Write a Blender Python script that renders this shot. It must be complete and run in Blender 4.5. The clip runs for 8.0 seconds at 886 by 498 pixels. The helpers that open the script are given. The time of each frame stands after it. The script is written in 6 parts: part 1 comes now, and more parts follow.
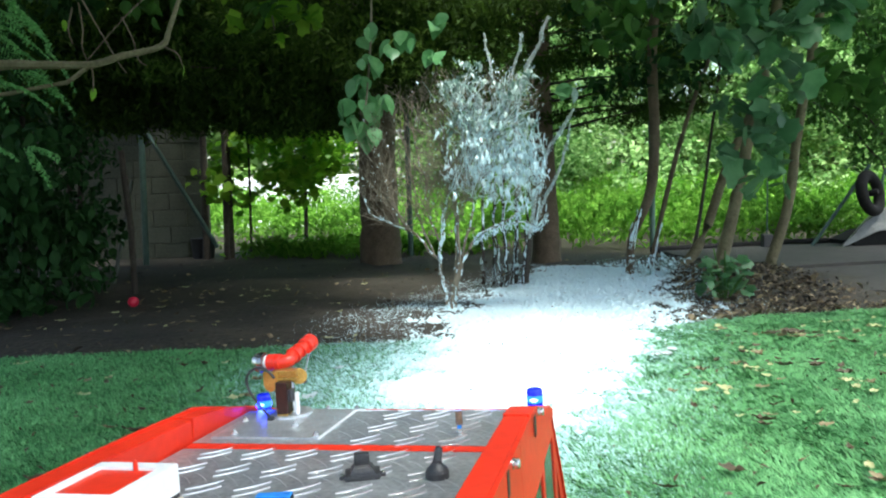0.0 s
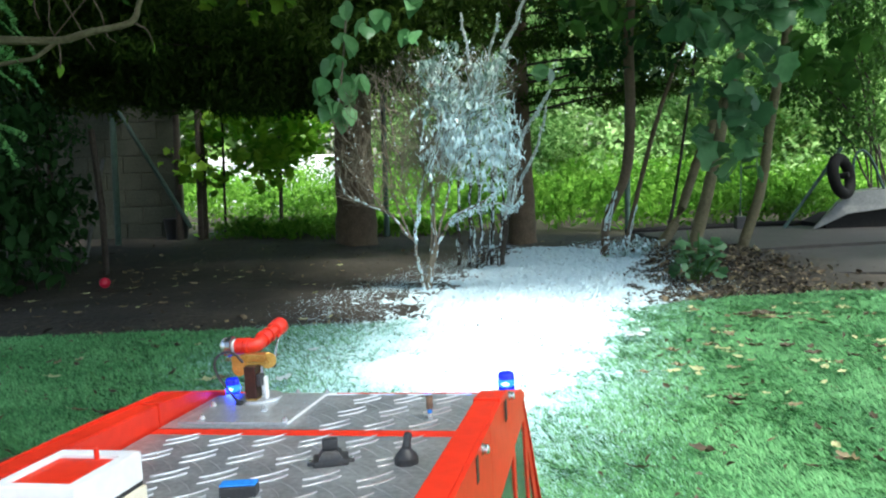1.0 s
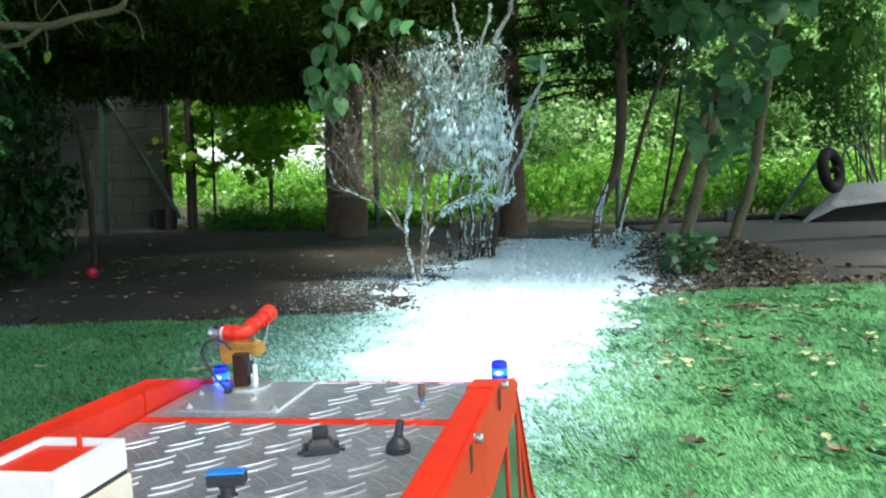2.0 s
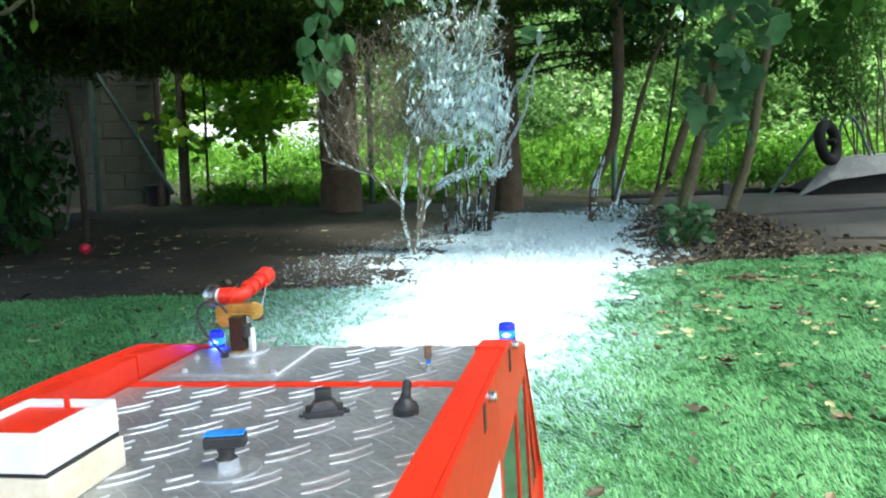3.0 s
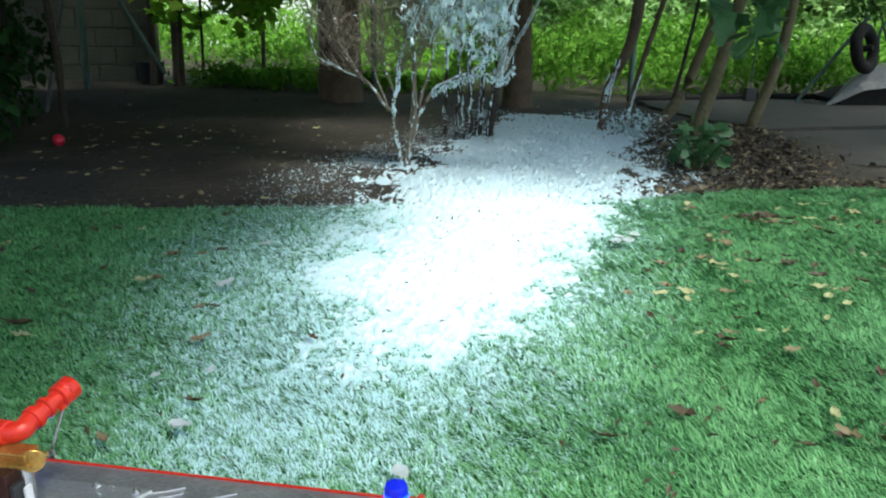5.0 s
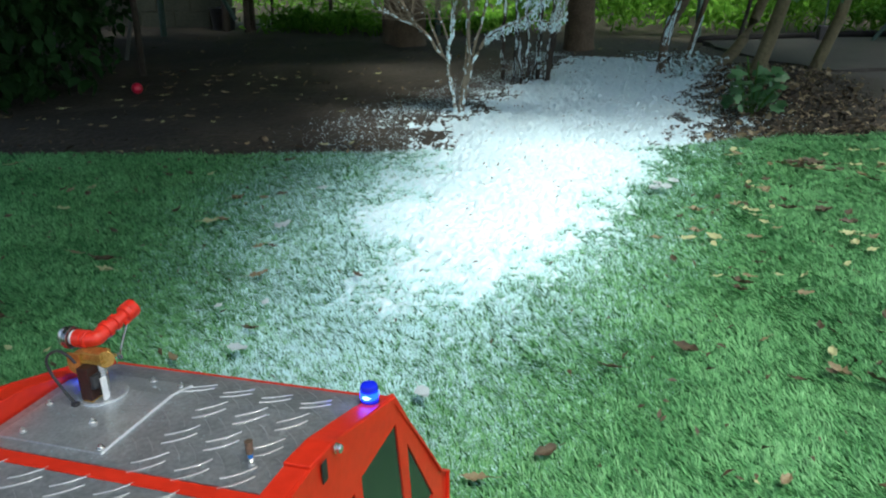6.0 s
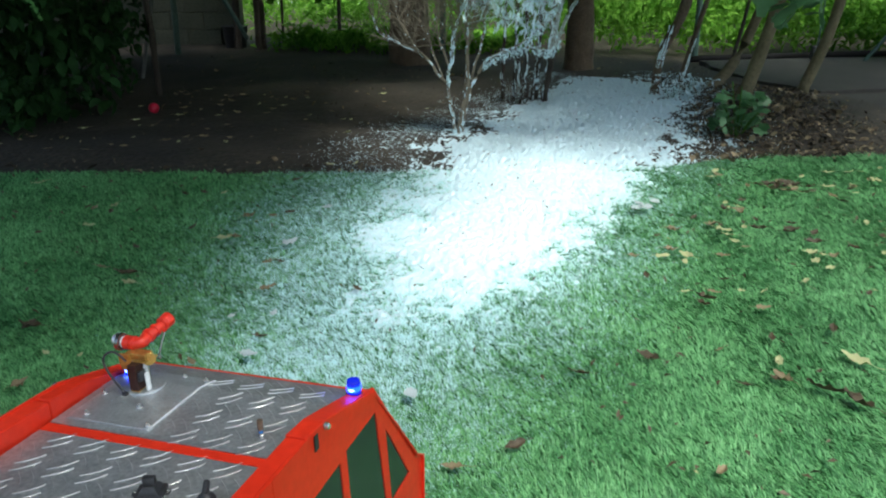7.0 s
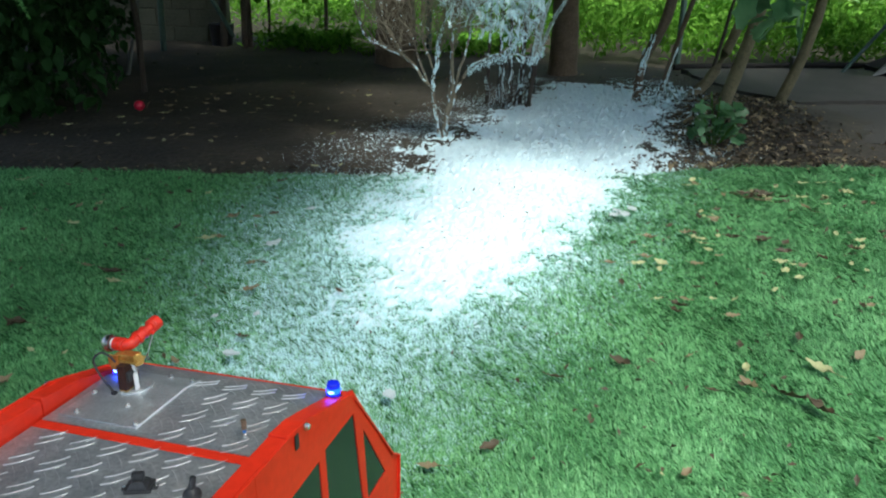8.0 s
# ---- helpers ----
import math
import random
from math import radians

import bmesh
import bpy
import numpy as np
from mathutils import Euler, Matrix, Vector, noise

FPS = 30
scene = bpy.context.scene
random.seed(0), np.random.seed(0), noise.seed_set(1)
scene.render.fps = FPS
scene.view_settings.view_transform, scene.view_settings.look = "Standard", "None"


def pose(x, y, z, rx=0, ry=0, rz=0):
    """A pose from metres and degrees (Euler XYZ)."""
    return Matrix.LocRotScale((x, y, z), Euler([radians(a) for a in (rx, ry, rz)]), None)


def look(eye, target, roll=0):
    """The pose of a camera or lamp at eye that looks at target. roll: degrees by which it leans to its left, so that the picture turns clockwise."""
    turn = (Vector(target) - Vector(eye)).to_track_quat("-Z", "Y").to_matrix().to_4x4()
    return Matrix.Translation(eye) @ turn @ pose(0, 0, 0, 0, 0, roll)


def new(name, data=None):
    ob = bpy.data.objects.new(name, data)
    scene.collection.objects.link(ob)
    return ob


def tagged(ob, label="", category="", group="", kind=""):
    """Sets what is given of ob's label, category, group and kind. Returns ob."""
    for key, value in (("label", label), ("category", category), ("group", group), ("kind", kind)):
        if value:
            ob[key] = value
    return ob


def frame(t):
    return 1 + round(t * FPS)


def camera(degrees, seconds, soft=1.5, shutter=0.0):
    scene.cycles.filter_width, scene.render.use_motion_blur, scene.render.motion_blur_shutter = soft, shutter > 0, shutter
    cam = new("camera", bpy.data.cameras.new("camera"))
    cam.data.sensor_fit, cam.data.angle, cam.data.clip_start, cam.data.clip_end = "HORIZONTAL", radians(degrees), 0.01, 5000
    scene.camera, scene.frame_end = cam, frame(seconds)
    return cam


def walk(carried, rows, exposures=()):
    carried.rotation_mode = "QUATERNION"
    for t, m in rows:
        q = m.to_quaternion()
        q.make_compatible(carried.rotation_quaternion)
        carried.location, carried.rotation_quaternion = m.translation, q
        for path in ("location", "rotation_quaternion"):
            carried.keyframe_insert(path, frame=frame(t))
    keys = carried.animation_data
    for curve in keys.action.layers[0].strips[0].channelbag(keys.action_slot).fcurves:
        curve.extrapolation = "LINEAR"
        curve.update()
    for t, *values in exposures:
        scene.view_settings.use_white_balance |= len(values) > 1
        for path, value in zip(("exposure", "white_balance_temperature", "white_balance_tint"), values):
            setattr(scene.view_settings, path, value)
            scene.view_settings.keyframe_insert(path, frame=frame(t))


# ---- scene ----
cam = camera(58.7, 8.0, soft=2.1)
PATH = [
    (0, (0.111, -0.564, 0.488), (0.066, 1.43, 0.342), -1.8),
    (0.5, (0.112, -0.559, 0.489), (0.102, 1.432, 0.301), -1.2),
    (1, (0.115, -0.557, 0.489), (0.128, 1.433, 0.293), -1.5),
    (1.5, (0.114, -0.55, 0.488), (0.133, 1.439, 0.279), -1.6),
    (2.8, (0.107, -0.532, 0.469), (0.182, 1.451, 0.222), -0.4),
    (3, (0.105, -0.522, 0.466), (0.155, 1.459, 0.192), -1.4),
    (3.5, (0.107, -0.493, 0.468), (0.122, 1.482, 0.155), -1.3),
    (4, (0.128, -0.44, 0.494), (0.131, 1.508, 0.041), -1.4),
    (4.5, (0.149, -0.38, 0.541), (0.146, 1.546, 0.003), -0.9),
    (5, (0.187, -0.304, 0.572), (0.206, 1.611, -0.007), 1.0),
    (5.2, (0.198, -0.301, 0.581), (0.12, 1.585, -0.08), 1.4),
    (6.3, (0.285, -0.478, 0.643), (0.11, 1.378, -0.081), -0.1),
    (6.5, (0.294, -0.507, 0.66), (0.104, 1.35, -0.059), 0.2),
    (7, (0.313, -0.56, 0.692), (0.13, 1.305, -0.006), -0.3),
    (7.5, (0.328, -0.584, 0.709), (0.162, 1.279, 0.002), -0.7),
    (8, (0.322, -0.593, 0.716), (0.181, 1.275, 0.018), 1.1),
]
walk(cam, [(t, look(eye, target, roll)) for t, eye, target, roll in PATH], exposures=[(0, 1.62, 6350, 3), (1.5, 1.5, 6350, 3), (3.5, 1.66, 6350, 3), (4.5, 1.26, 6350, 3), (5, 0.95, 6350, 3), (6.5, 0.74, 6350, 3), (8, 0.84, 6350, 3)])

# ---------------------------------------------------------------- world, sun
world = bpy.data.worlds.new("sky")
scene.world = world
world.use_nodes = True
wn = world.node_tree.nodes
sky = wn.new("ShaderNodeTexSky")
sky.sky_type, sky.sun_disc = "NISHITA", False
sky.sun_elevation, sky.sun_rotation = radians(64), radians(132)
sky.air_density, sky.dust_density = 1.2, 3.0
world.node_tree.links.new(sky.outputs[0], wn["Background"].inputs[0])
wn["Background"].inputs[1].default_value = 0.15

sun = new("sun", bpy.data.lights.new("sun", "SUN"))
sun.data.energy, sun.data.angle, sun.data.color = 4.8, radians(14), (1.0, 0.98, 0.94)
sun.matrix_world = look((1.15, -1.05, 3.2), (0, 0, 0))


# ---------------------------------------------------------------- materials
def mat(name, stops, scale=20.0, rough=0.6, metal=0.0, bump=0.0, fine=6.0, island=0.0, spec=0.5, coat=0.0, bump_scale=1.0, leafy=0.0, coated=False):
    """A noise-mixed surface: coarse patches and fine grain, with optional relief and a spread of tone from piece to piece."""
    m = bpy.data.materials.new(name)
    m.use_nodes = True
    n, l = m.node_tree.nodes, m.node_tree.links
    b = n["Principled BSDF"]
    tc = n.new("ShaderNodeTexCoord")
    big, small = n.new("ShaderNodeTexNoise"), n.new("ShaderNodeTexNoise")
    big.inputs["Scale"].default_value, big.inputs["Detail"].default_value = scale, 4
    small.inputs["Scale"].default_value, small.inputs["Detail"].default_value = scale * fine, 3
    for t in (big, small):
        l.new(tc.outputs["Object"], t.inputs["Vector"])
    mix = n.new("ShaderNodeMath")
    mix.operation = "MULTIPLY_ADD"
    l.new(small.outputs["Fac"], mix.inputs[0])
    mix.inputs[1].default_value = 0.5
    half = n.new("ShaderNodeMath")
    half.operation = "MULTIPLY"
    half.inputs[1].default_value = 0.5
    l.new(big.outputs["Fac"], half.inputs[0])
    l.new(half.outputs[0], mix.inputs[2])
    value = mix.outputs[0]
    if island:
        geo = n.new("ShaderNodeNewGeometry")
        add = n.new("ShaderNodeMath")
        add.operation = "MULTIPLY_ADD"
        l.new(geo.outputs["Random Per Island"], add.inputs[0])
        add.inputs[1].default_value = island
        sub = n.new("ShaderNodeMath")
        sub.operation = "SUBTRACT"
        sub.inputs[1].default_value = island / 2
        l.new(value, sub.inputs[0])
        l.new(sub.outputs[0], add.inputs[2])
        value = add.outputs[0]
    ramp = n.new("ShaderNodeValToRGB")
    lo, hi = 0.32, 0.68
    while len(ramp.color_ramp.elements) < len(stops):
        ramp.color_ramp.elements.new(0.5)
    for i, c in enumerate(stops):
        e = ramp.color_ramp.elements[i]
        e.position = lo + (hi - lo) * i / max(1, len(stops) - 1)
        e.color = (*c, 1)
    l.new(value, ramp.inputs[0])
    l.new(ramp.outputs[0], b.inputs["Base Color"])
    b.inputs["Roughness"].default_value, b.inputs["Metallic"].default_value = rough, metal
    b.inputs["Specular IOR Level"].default_value, b.inputs["Coat Weight"].default_value = spec, coat
    if bump:
        bp = n.new("ShaderNodeBump")
        bp.inputs["Strength"].default_value, bp.inputs["Distance"].default_value = bump, 0.01 * bump_scale
        l.new(mix.outputs[0], bp.inputs["Height"])
        l.new(bp.outputs[0], b.inputs["Normal"])
    if coated:
        at, nz, th = n.new("ShaderNodeAttribute"), n.new("ShaderNodeTexNoise"), n.new("ShaderNodeMapRange")
        at.attribute_name, nz.inputs["Scale"].default_value = "coat", 260.0
        l.new(tc.outputs["Object"], nz.inputs["Vector"])
        gap = n.new("ShaderNodeMath")
        gap.operation = "SUBTRACT"
        l.new(at.outputs["Fac"], gap.inputs[0])
        l.new(nz.outputs["Fac"], gap.inputs[1])
        th.inputs["From Min"].default_value, th.inputs["From Max"].default_value = -0.17, 0.23
        l.new(gap.outputs[0], th.inputs["Value"])
        white = n.new("ShaderNodeMix")
        white.data_type = "RGBA"
        l.new(th.outputs[0], white.inputs[0])
        l.new(ramp.outputs[0], white.inputs[6])
        white.inputs[7].default_value = (0.50, 0.765, 0.775, 1)
        l.new(white.outputs[2], b.inputs["Base Color"])
    if leafy:
        tr = n.new("ShaderNodeBsdfTranslucent")
        l.new(ramp.outputs[0], tr.inputs[0])
        ms = n.new("ShaderNodeMixShader")
        ms.inputs[0].default_value = leafy
        l.new(b.outputs[0], ms.inputs[1])
        l.new(tr.outputs[0], ms.inputs[2])
        l.new(ms.outputs[0], n["Material Output"].inputs[0])
    return m


RED = mat("red_paint", [(0.56, 0.022, 0.007), (0.72, 0.034, 0.012)], 9, 0.42, bump=0.03, fine=12, coat=0.05, spec=0.3)
RED_PLASTIC = mat("red_plastic", [(0.60, 0.02, 0.01), (0.75, 0.035, 0.015)], 60, 0.35)
PLATE = mat("aluminium_plate", [(0.30, 0.315, 0.32), (0.44, 0.455, 0.46), (0.60, 0.62, 0.62)], 26, 0.45, 0.75, bump=0.12, fine=9, bump_scale=0.1)
SMOOTH = mat("wet_aluminium", [(0.42, 0.44, 0.45), (0.66, 0.68, 0.69)], 60, 0.40, 0.75, bump=0.3, fine=8, bump_scale=0.1)
TREAD = mat("tread_relief", [(0.56, 0.57, 0.58), (0.76, 0.76, 0.76)], 70, 0.28, 0.8)
STEEL = mat("steel", [(0.55, 0.55, 0.54), (0.75, 0.74, 0.72)], 90, 0.25, 0.9)
BRASS = mat("brass", [(0.38, 0.21, 0.045), (0.68, 0.45, 0.13)], 90, 0.36, 0.75, bump=0.2, bump_scale=0.1)
COPPER = mat("bronze_wire", [(0.16, 0.10, 0.07), (0.35, 0.24, 0.16)], 200, 0.4, 0.6)
BROWN = mat("servo_case", [(0.020, 0.008, 0.006), (0.05, 0.018, 0.012)], 60, 0.4, spec=0.3)
BLACK = mat("black_rubber", [(0.012, 0.012, 0.014), (0.035, 0.035, 0.037)], 80, 0.5, bump=0.1, bump_scale=0.05)
WHITE = mat("white_paint", [(0.70, 0.70, 0.70), (0.80, 0.80, 0.79)], 30, 0.4)
CREAM = mat("cream_paint", [(0.66, 0.58, 0.40), (0.80, 0.74, 0.60)], 40, 0.45)
BLUE = mat("blue_enamel", [(0.02, 0.16, 0.55), (0.04, 0.30, 0.80)], 60, 0.35)
GLASSY = mat("tinted_pane", [(0.012, 0.024, 0.020), (0.02, 0.036, 0.031)], 8, 0.15, spec=0.35)

SOIL = mat("soil", [(0.0145, 0.0118, 0.0082), (0.030, 0.0237, 0.0158), (0.056, 0.0445, 0.029)], 3.0, 0.85, bump=0.8, fine=14, bump_scale=2.0)
TARMAC = mat("tarmac", [(0.019, 0.0170, 0.0148), (0.044, 0.0385, 0.0335)], 5.0, 0.8, bump=0.5, fine=30)
TURF = mat("turf_backing", [(0.012, 0.060, 0.016), (0.032, 0.130, 0.036)], 16.0, 0.9, bump=1.0, fine=12, spec=0.15)
# near-white aluminium that carries the plate edge's glint in its colour
EDGE_GLINT = mat("glint_aluminium", [(0.70, 0.71, 0.72), (0.84, 0.84, 0.84)], 90, 0.4, 0.3)
DARK_CHROME = mat("dark_chrome", [(0.22, 0.22, 0.22), (0.38, 0.37, 0.36)], 40, 0.18, 0.9)
# dimmer copy of the tread relief, for bars that reflect less sky
TREAD_DIM = mat("dim_relief", [(0.46, 0.47, 0.48), (0.65, 0.66, 0.67)], 60, 0.38, 0.8)
GREY_METAL = mat("grey_metal", [(0.085, 0.09, 0.088), (0.16, 0.165, 0.158)], 10, 0.5, 0.2)
BLADE = mat("turf_blade", [(0.037, 0.146, 0.043), (0.091, 0.290, 0.093), (0.194, 0.450, 0.178)], 5.0, 0.5, fine=12, island=0.42, coated=True, spec=0.3)
FOAM = mat("foam", [(0.55, 0.72, 0.77), (0.68, 0.84, 0.88)], 30.0, 0.55, bump=0.6, fine=6, bump_scale=0.6, island=0.2)
BLOCK = mat("wall_block", [(0.042, 0.048, 0.033), (0.105, 0.110, 0.080)], 4.0, 0.85, bump=0.4, fine=16)
PALE = mat("pale_render", [(0.72, 0.72, 0.72), (0.82, 0.82, 0.82)], 2.0, 0.8)
BARK = mat("bark", [(0.058, 0.040, 0.025), (0.135, 0.098, 0.064)], 14.0, 0.85, bump=0.8, fine=6, bump_scale=1.2)
BARK_DARK = mat("dark_bark", [(0.022, 0.018, 0.014), (0.065, 0.052, 0.042)], 12.0, 0.9, bump=0.9, fine=6, bump_scale=1.5)
BARK_GREEN = mat("green_bark", [(0.070, 0.058, 0.028), (0.165, 0.138, 0.075)], 16.0, 0.8, bump=0.6, fine=6)
TWIG = mat("pale_twig", [(0.085, 0.068, 0.045), (0.27, 0.23, 0.17)], 40.0, 0.8)
MISTED = mat("misted_leaf", [(0.11, 0.19, 0.15), (0.25, 0.35, 0.31), (0.46, 0.56, 0.53)], 30.0, 0.45, island=0.7, bump=0.2, fine=5, bump_scale=0.2)
PALE_BARK = mat("pale_wet_bark", [(0.24, 0.26, 0.24), (0.42, 0.46, 0.44), (0.58, 0.63, 0.62)], 60.0, 0.45, bump=0.5, fine=5, bump_scale=0.4)
FENCE = mat("green_paint", [(0.02, 0.05, 0.04), (0.05, 0.10, 0.085)], 20.0, 0.6)
LEAF_DARK = mat("dark_needles", [(0.024, 0.050, 0.009), (0.066, 0.122, 0.018)], 3.0, 0.75, island=0.4, leafy=0.35, spec=0.15)
LEAF_HEDGE = mat("hedge_leaf", [(0.011, 0.034, 0.010), (0.030, 0.083, 0.023)], 3.0, 0.75, island=0.3, leafy=0.2, spec=0.15)
LEAF_MID = mat("broad_leaf", [(0.032, 0.085, 0.018), (0.080, 0.185, 0.034)], 3.0, 0.6, island=0.35, leafy=0.4, spec=0.2)
LEAF_PALE = mat("silvery_leaf", [(0.075, 0.22, 0.075), (0.18, 0.38, 0.16)], 6.0, 0.4, island=0.3, leafy=0.25)
THUJA = mat("thuja_leaf", [(0.10, 0.26, 0.075), (0.20, 0.44, 0.14)], 6.0, 0.7, island=0.4, leafy=0.45, spec=0.2)
LINDEN = mat("linden_leaf", [(0.050, 0.135, 0.055), (0.13, 0.27, 0.125)], 4.0, 0.4, island=0.35, leafy=0.35, spec=0.4)
CRIMSON = mat("crimson_plastic", [(0.42, 0.006, 0.03), (0.55, 0.012, 0.05)], 60, 0.4)
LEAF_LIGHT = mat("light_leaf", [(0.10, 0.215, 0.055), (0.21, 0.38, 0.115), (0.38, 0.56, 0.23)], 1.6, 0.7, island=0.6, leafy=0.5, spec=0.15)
MAPLE = mat("maple_leaf", [(0.11, 0.27, 0.022), (0.27, 0.47, 0.050)], 3.0, 0.6, island=0.4, leafy=0.6, spec=0.15)
WEED = mat("weed_leaf", [(0.072, 0.205, 0.018), (0.205, 0.41, 0.060)], 1.5, 0.7, island=0.35, leafy=0.5, spec=0.12)
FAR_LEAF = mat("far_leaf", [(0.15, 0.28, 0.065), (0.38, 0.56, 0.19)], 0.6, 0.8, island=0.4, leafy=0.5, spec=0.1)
WET = mat("foamed_leaf", [(0.34, 0.40, 0.40), (0.55, 0.62, 0.63)], 40.0, 0.5, bump=0.2, fine=5, bump_scale=0.2)
DRY = [mat("dry_leaf_" + w, c, 30.0, 0.6, bump=0.2, fine=5, bump_scale=0.2) for w, c in (
    ("tan", [(0.14, 0.102, 0.050), (0.30, 0.235, 0.13)]), ("brown", [(0.040, 0.029, 0.015), (0.110, 0.078, 0.040)]),
    ("yellow", [(0.30, 0.30, 0.12), (0.50, 0.51, 0.28)]))]
TYRE = mat("tyre_rubber", [(0.010, 0.010, 0.010), (0.022, 0.021, 0.020)], 60, 0.9, bump=0.2, bump_scale=0.1, spec=0.15)
LITTER = mat("leaf_litter", [(0.022, 0.016, 0.009), (0.072, 0.051, 0.029), (0.26, 0.205, 0.12)], 8.0, 0.85, island=0.5)


def glow(name, color, strength, base):
    m = bpy.data.materials.new(name)
    m.use_nodes = True
    b = m.node_tree.nodes["Principled BSDF"]
    b.inputs["Base Color"].default_value = (*base, 1)
    b.inputs["Roughness"].default_value = 0.2
    b.inputs["Emission Color"].default_value = (*color, 1)
    b.inputs["Emission Strength"].default_value = strength
    return m


LENS = glow("blue_lens", (0.01, 0.03, 1.0), 0.12, (0.01, 0.02, 0.55))
LED = glow("blue_led", (0.003, 0.016, 1.0), 9.0, (0.02, 0.08, 0.8))
LED_CORE = glow("blue_led_core", (0.25, 0.48, 1.0), 3.6, (0.2, 0.4, 1.0))


# ---------------------------------------------------------------- builders
def fast_mesh(name, verts, tris, material, smooth=False):
    """A large triangle mesh from arrays."""
    verts, tris = np.asarray(verts, np.float32).reshape(-1, 3), np.asarray(tris, np.int32).reshape(-1, 3)
    me = bpy.data.meshes.new(name)
    me.vertices.add(len(verts))
    me.vertices.foreach_set("co", verts.ravel())
    me.loops.add(tris.size)
    me.loops.foreach_set("vertex_index", tris.ravel())
    me.polygons.add(len(tris))
    me.polygons.foreach_set("loop_start", np.arange(0, tris.size, 3, dtype=np.int32))
    me.update(calc_edges=True)
    me.materials.append(material)
    if smooth:
        me.shade_smooth()
    return new(name, me)


def part(name, bm, material, parent=None, label="", smooth=False):
    me = bpy.data.meshes.new(name)
    bmesh.ops.recalc_face_normals(bm, faces=bm.faces)
    bm.to_mesh(me)
    bm.free()
    me.materials.append(material)
    if smooth:
        me.shade_smooth()
        me.set_sharp_from_angle(angle=radians(40))
    ob = new(name, me)
    ob.parent = parent
    if label:
        tagged(ob, label)
    return ob


def box(bm, x0, x1, y0, y1, z0, z1, bevel=0.0, m=None):
    vs = [bm.verts.new((x, y, z)) for x in (x0, x1) for y in (y0, y1) for z in (z0, z1)]
    fs = [bm.faces.new([vs[i] for i in f]) for f in ((0, 1, 3, 2), (4, 6, 7, 5), (0, 4, 5, 1), (2, 3, 7, 6), (0, 2, 6, 4), (1, 5, 7, 3))]
    if bevel:
        r = bmesh.ops.bevel(bm, geom=list({e for f in fs for e in f.edges}), offset=bevel, segments=2, affect="EDGES", profile=0.5)
        vs = list({v for f in r["faces"] for v in f.verts} | {v for v in vs if v.is_valid})
    if m is not None:
        bmesh.ops.transform(bm, matrix=m, verts=[v for v in vs if v.is_valid])
    return bm


def lathe(bm, rings, m=Matrix(), n=20):
    """A turned body: rings of (radius, height), closed at both ends."""
    rows = [[bm.verts.new(m @ Vector((r * math.cos(2 * math.pi * k / n), r * math.sin(2 * math.pi * k / n), z))) for k in range(n)] for r, z in rings]
    for a, b in zip(rows, rows[1:]):
        for k in range(n):
            bm.faces.new((a[k], a[(k + 1) % n], b[(k + 1) % n], b[k]))
    bm.faces.new(rows[0][::-1])
    bm.faces.new(rows[-1])
    return bm


def tube(bm, pts, radii, n=8):
    """A tapered round bar along points."""
    pts = [Vector(p) for p in pts]
    rows, up = [], Vector((0.31, 0.17, 0.93))
    for i, p in enumerate(pts):
        d = (pts[min(i + 1, len(pts) - 1)] - pts[max(i - 1, 0)]).normalized()
        if abs(d.dot(up)) > 0.98:
            up = Vector((1, 0, 0))
        a = d.cross(up).normalized()
        b = d.cross(a)
        r = radii[i] if isinstance(radii, (list, tuple)) else radii
        rows.append([bm.verts.new(p + r * (math.cos(2 * math.pi * k / n) * a + math.sin(2 * math.pi * k / n) * b)) for k in range(n)])
    for a, b in zip(rows, rows[1:]):
        for k in range(n):
            bm.faces.new((a[k], a[(k + 1) % n], b[(k + 1) % n], b[k]))
    bm.faces.new(rows[0][::-1])
    bm.faces.new(rows[-1])
    return bm


def smooth_line(pts, steps=5):
    """Points on a smooth curve through pts."""
    P = [Vector(p) for p in pts]
    P = [2 * P[0] - P[1]] + P + [2 * P[-1] - P[-2]]
    out = []
    for i in range(1, len(P) - 2):
        for s in range(steps):
            t = s / steps
            out.append(0.5 * (2 * P[i] + (P[i + 1] - P[i - 1]) * t + (2 * P[i - 1] - 5 * P[i] + 4 * P[i + 1] - P[i + 2]) * t * t + (3 * P[i] - P[i - 1] - 3 * P[i + 1] + P[i + 2]) * t ** 3))
    return out + [P[-2]]


def outline(bm, loops, m, depth):
    """A sheet with holes: the first loop is its edge, the rest its openings; thick by depth along the local normal."""
    edges = []
    for loop in loops:
        vs = [bm.verts.new(m @ Vector((a, b, 0))) for a, b in loop]
        edges += [bm.edges.new((vs[i], vs[(i + 1) % len(vs)])) for i in range(len(vs))]
    bmesh.ops.triangle_fill(bm, edges=edges, use_beauty=True)
    r = bmesh.ops.extrude_face_region(bm, geom=list(bm.faces))
    bmesh.ops.translate(bm, verts=[e for e in r["geom"] if isinstance(e, bmesh.types.BMVert)], vec=m.to_3x3() @ Vector((0, 0, depth)))
    return bm


rng = np.random.default_rng(7)


def value_noise(x, y, seed=0):
    """Smooth random values between 0 and 1 on the plane."""
    def h(i, j):
        v = np.sin(i * 127.1 + j * 311.7 + seed * 74.7) * 43758.5453
        return v - np.floor(v)
    i, j = np.floor(x), np.floor(y)
    u, v = x - i, y - j
    u, v = u * u * (3 - 2 * u), v * v * (3 - 2 * v)
    return (h(i, j) * (1 - u) + h(i + 1, j) * u) * (1 - v) + (h(i, j + 1) * (1 - u) + h(i + 1, j + 1) * u) * v


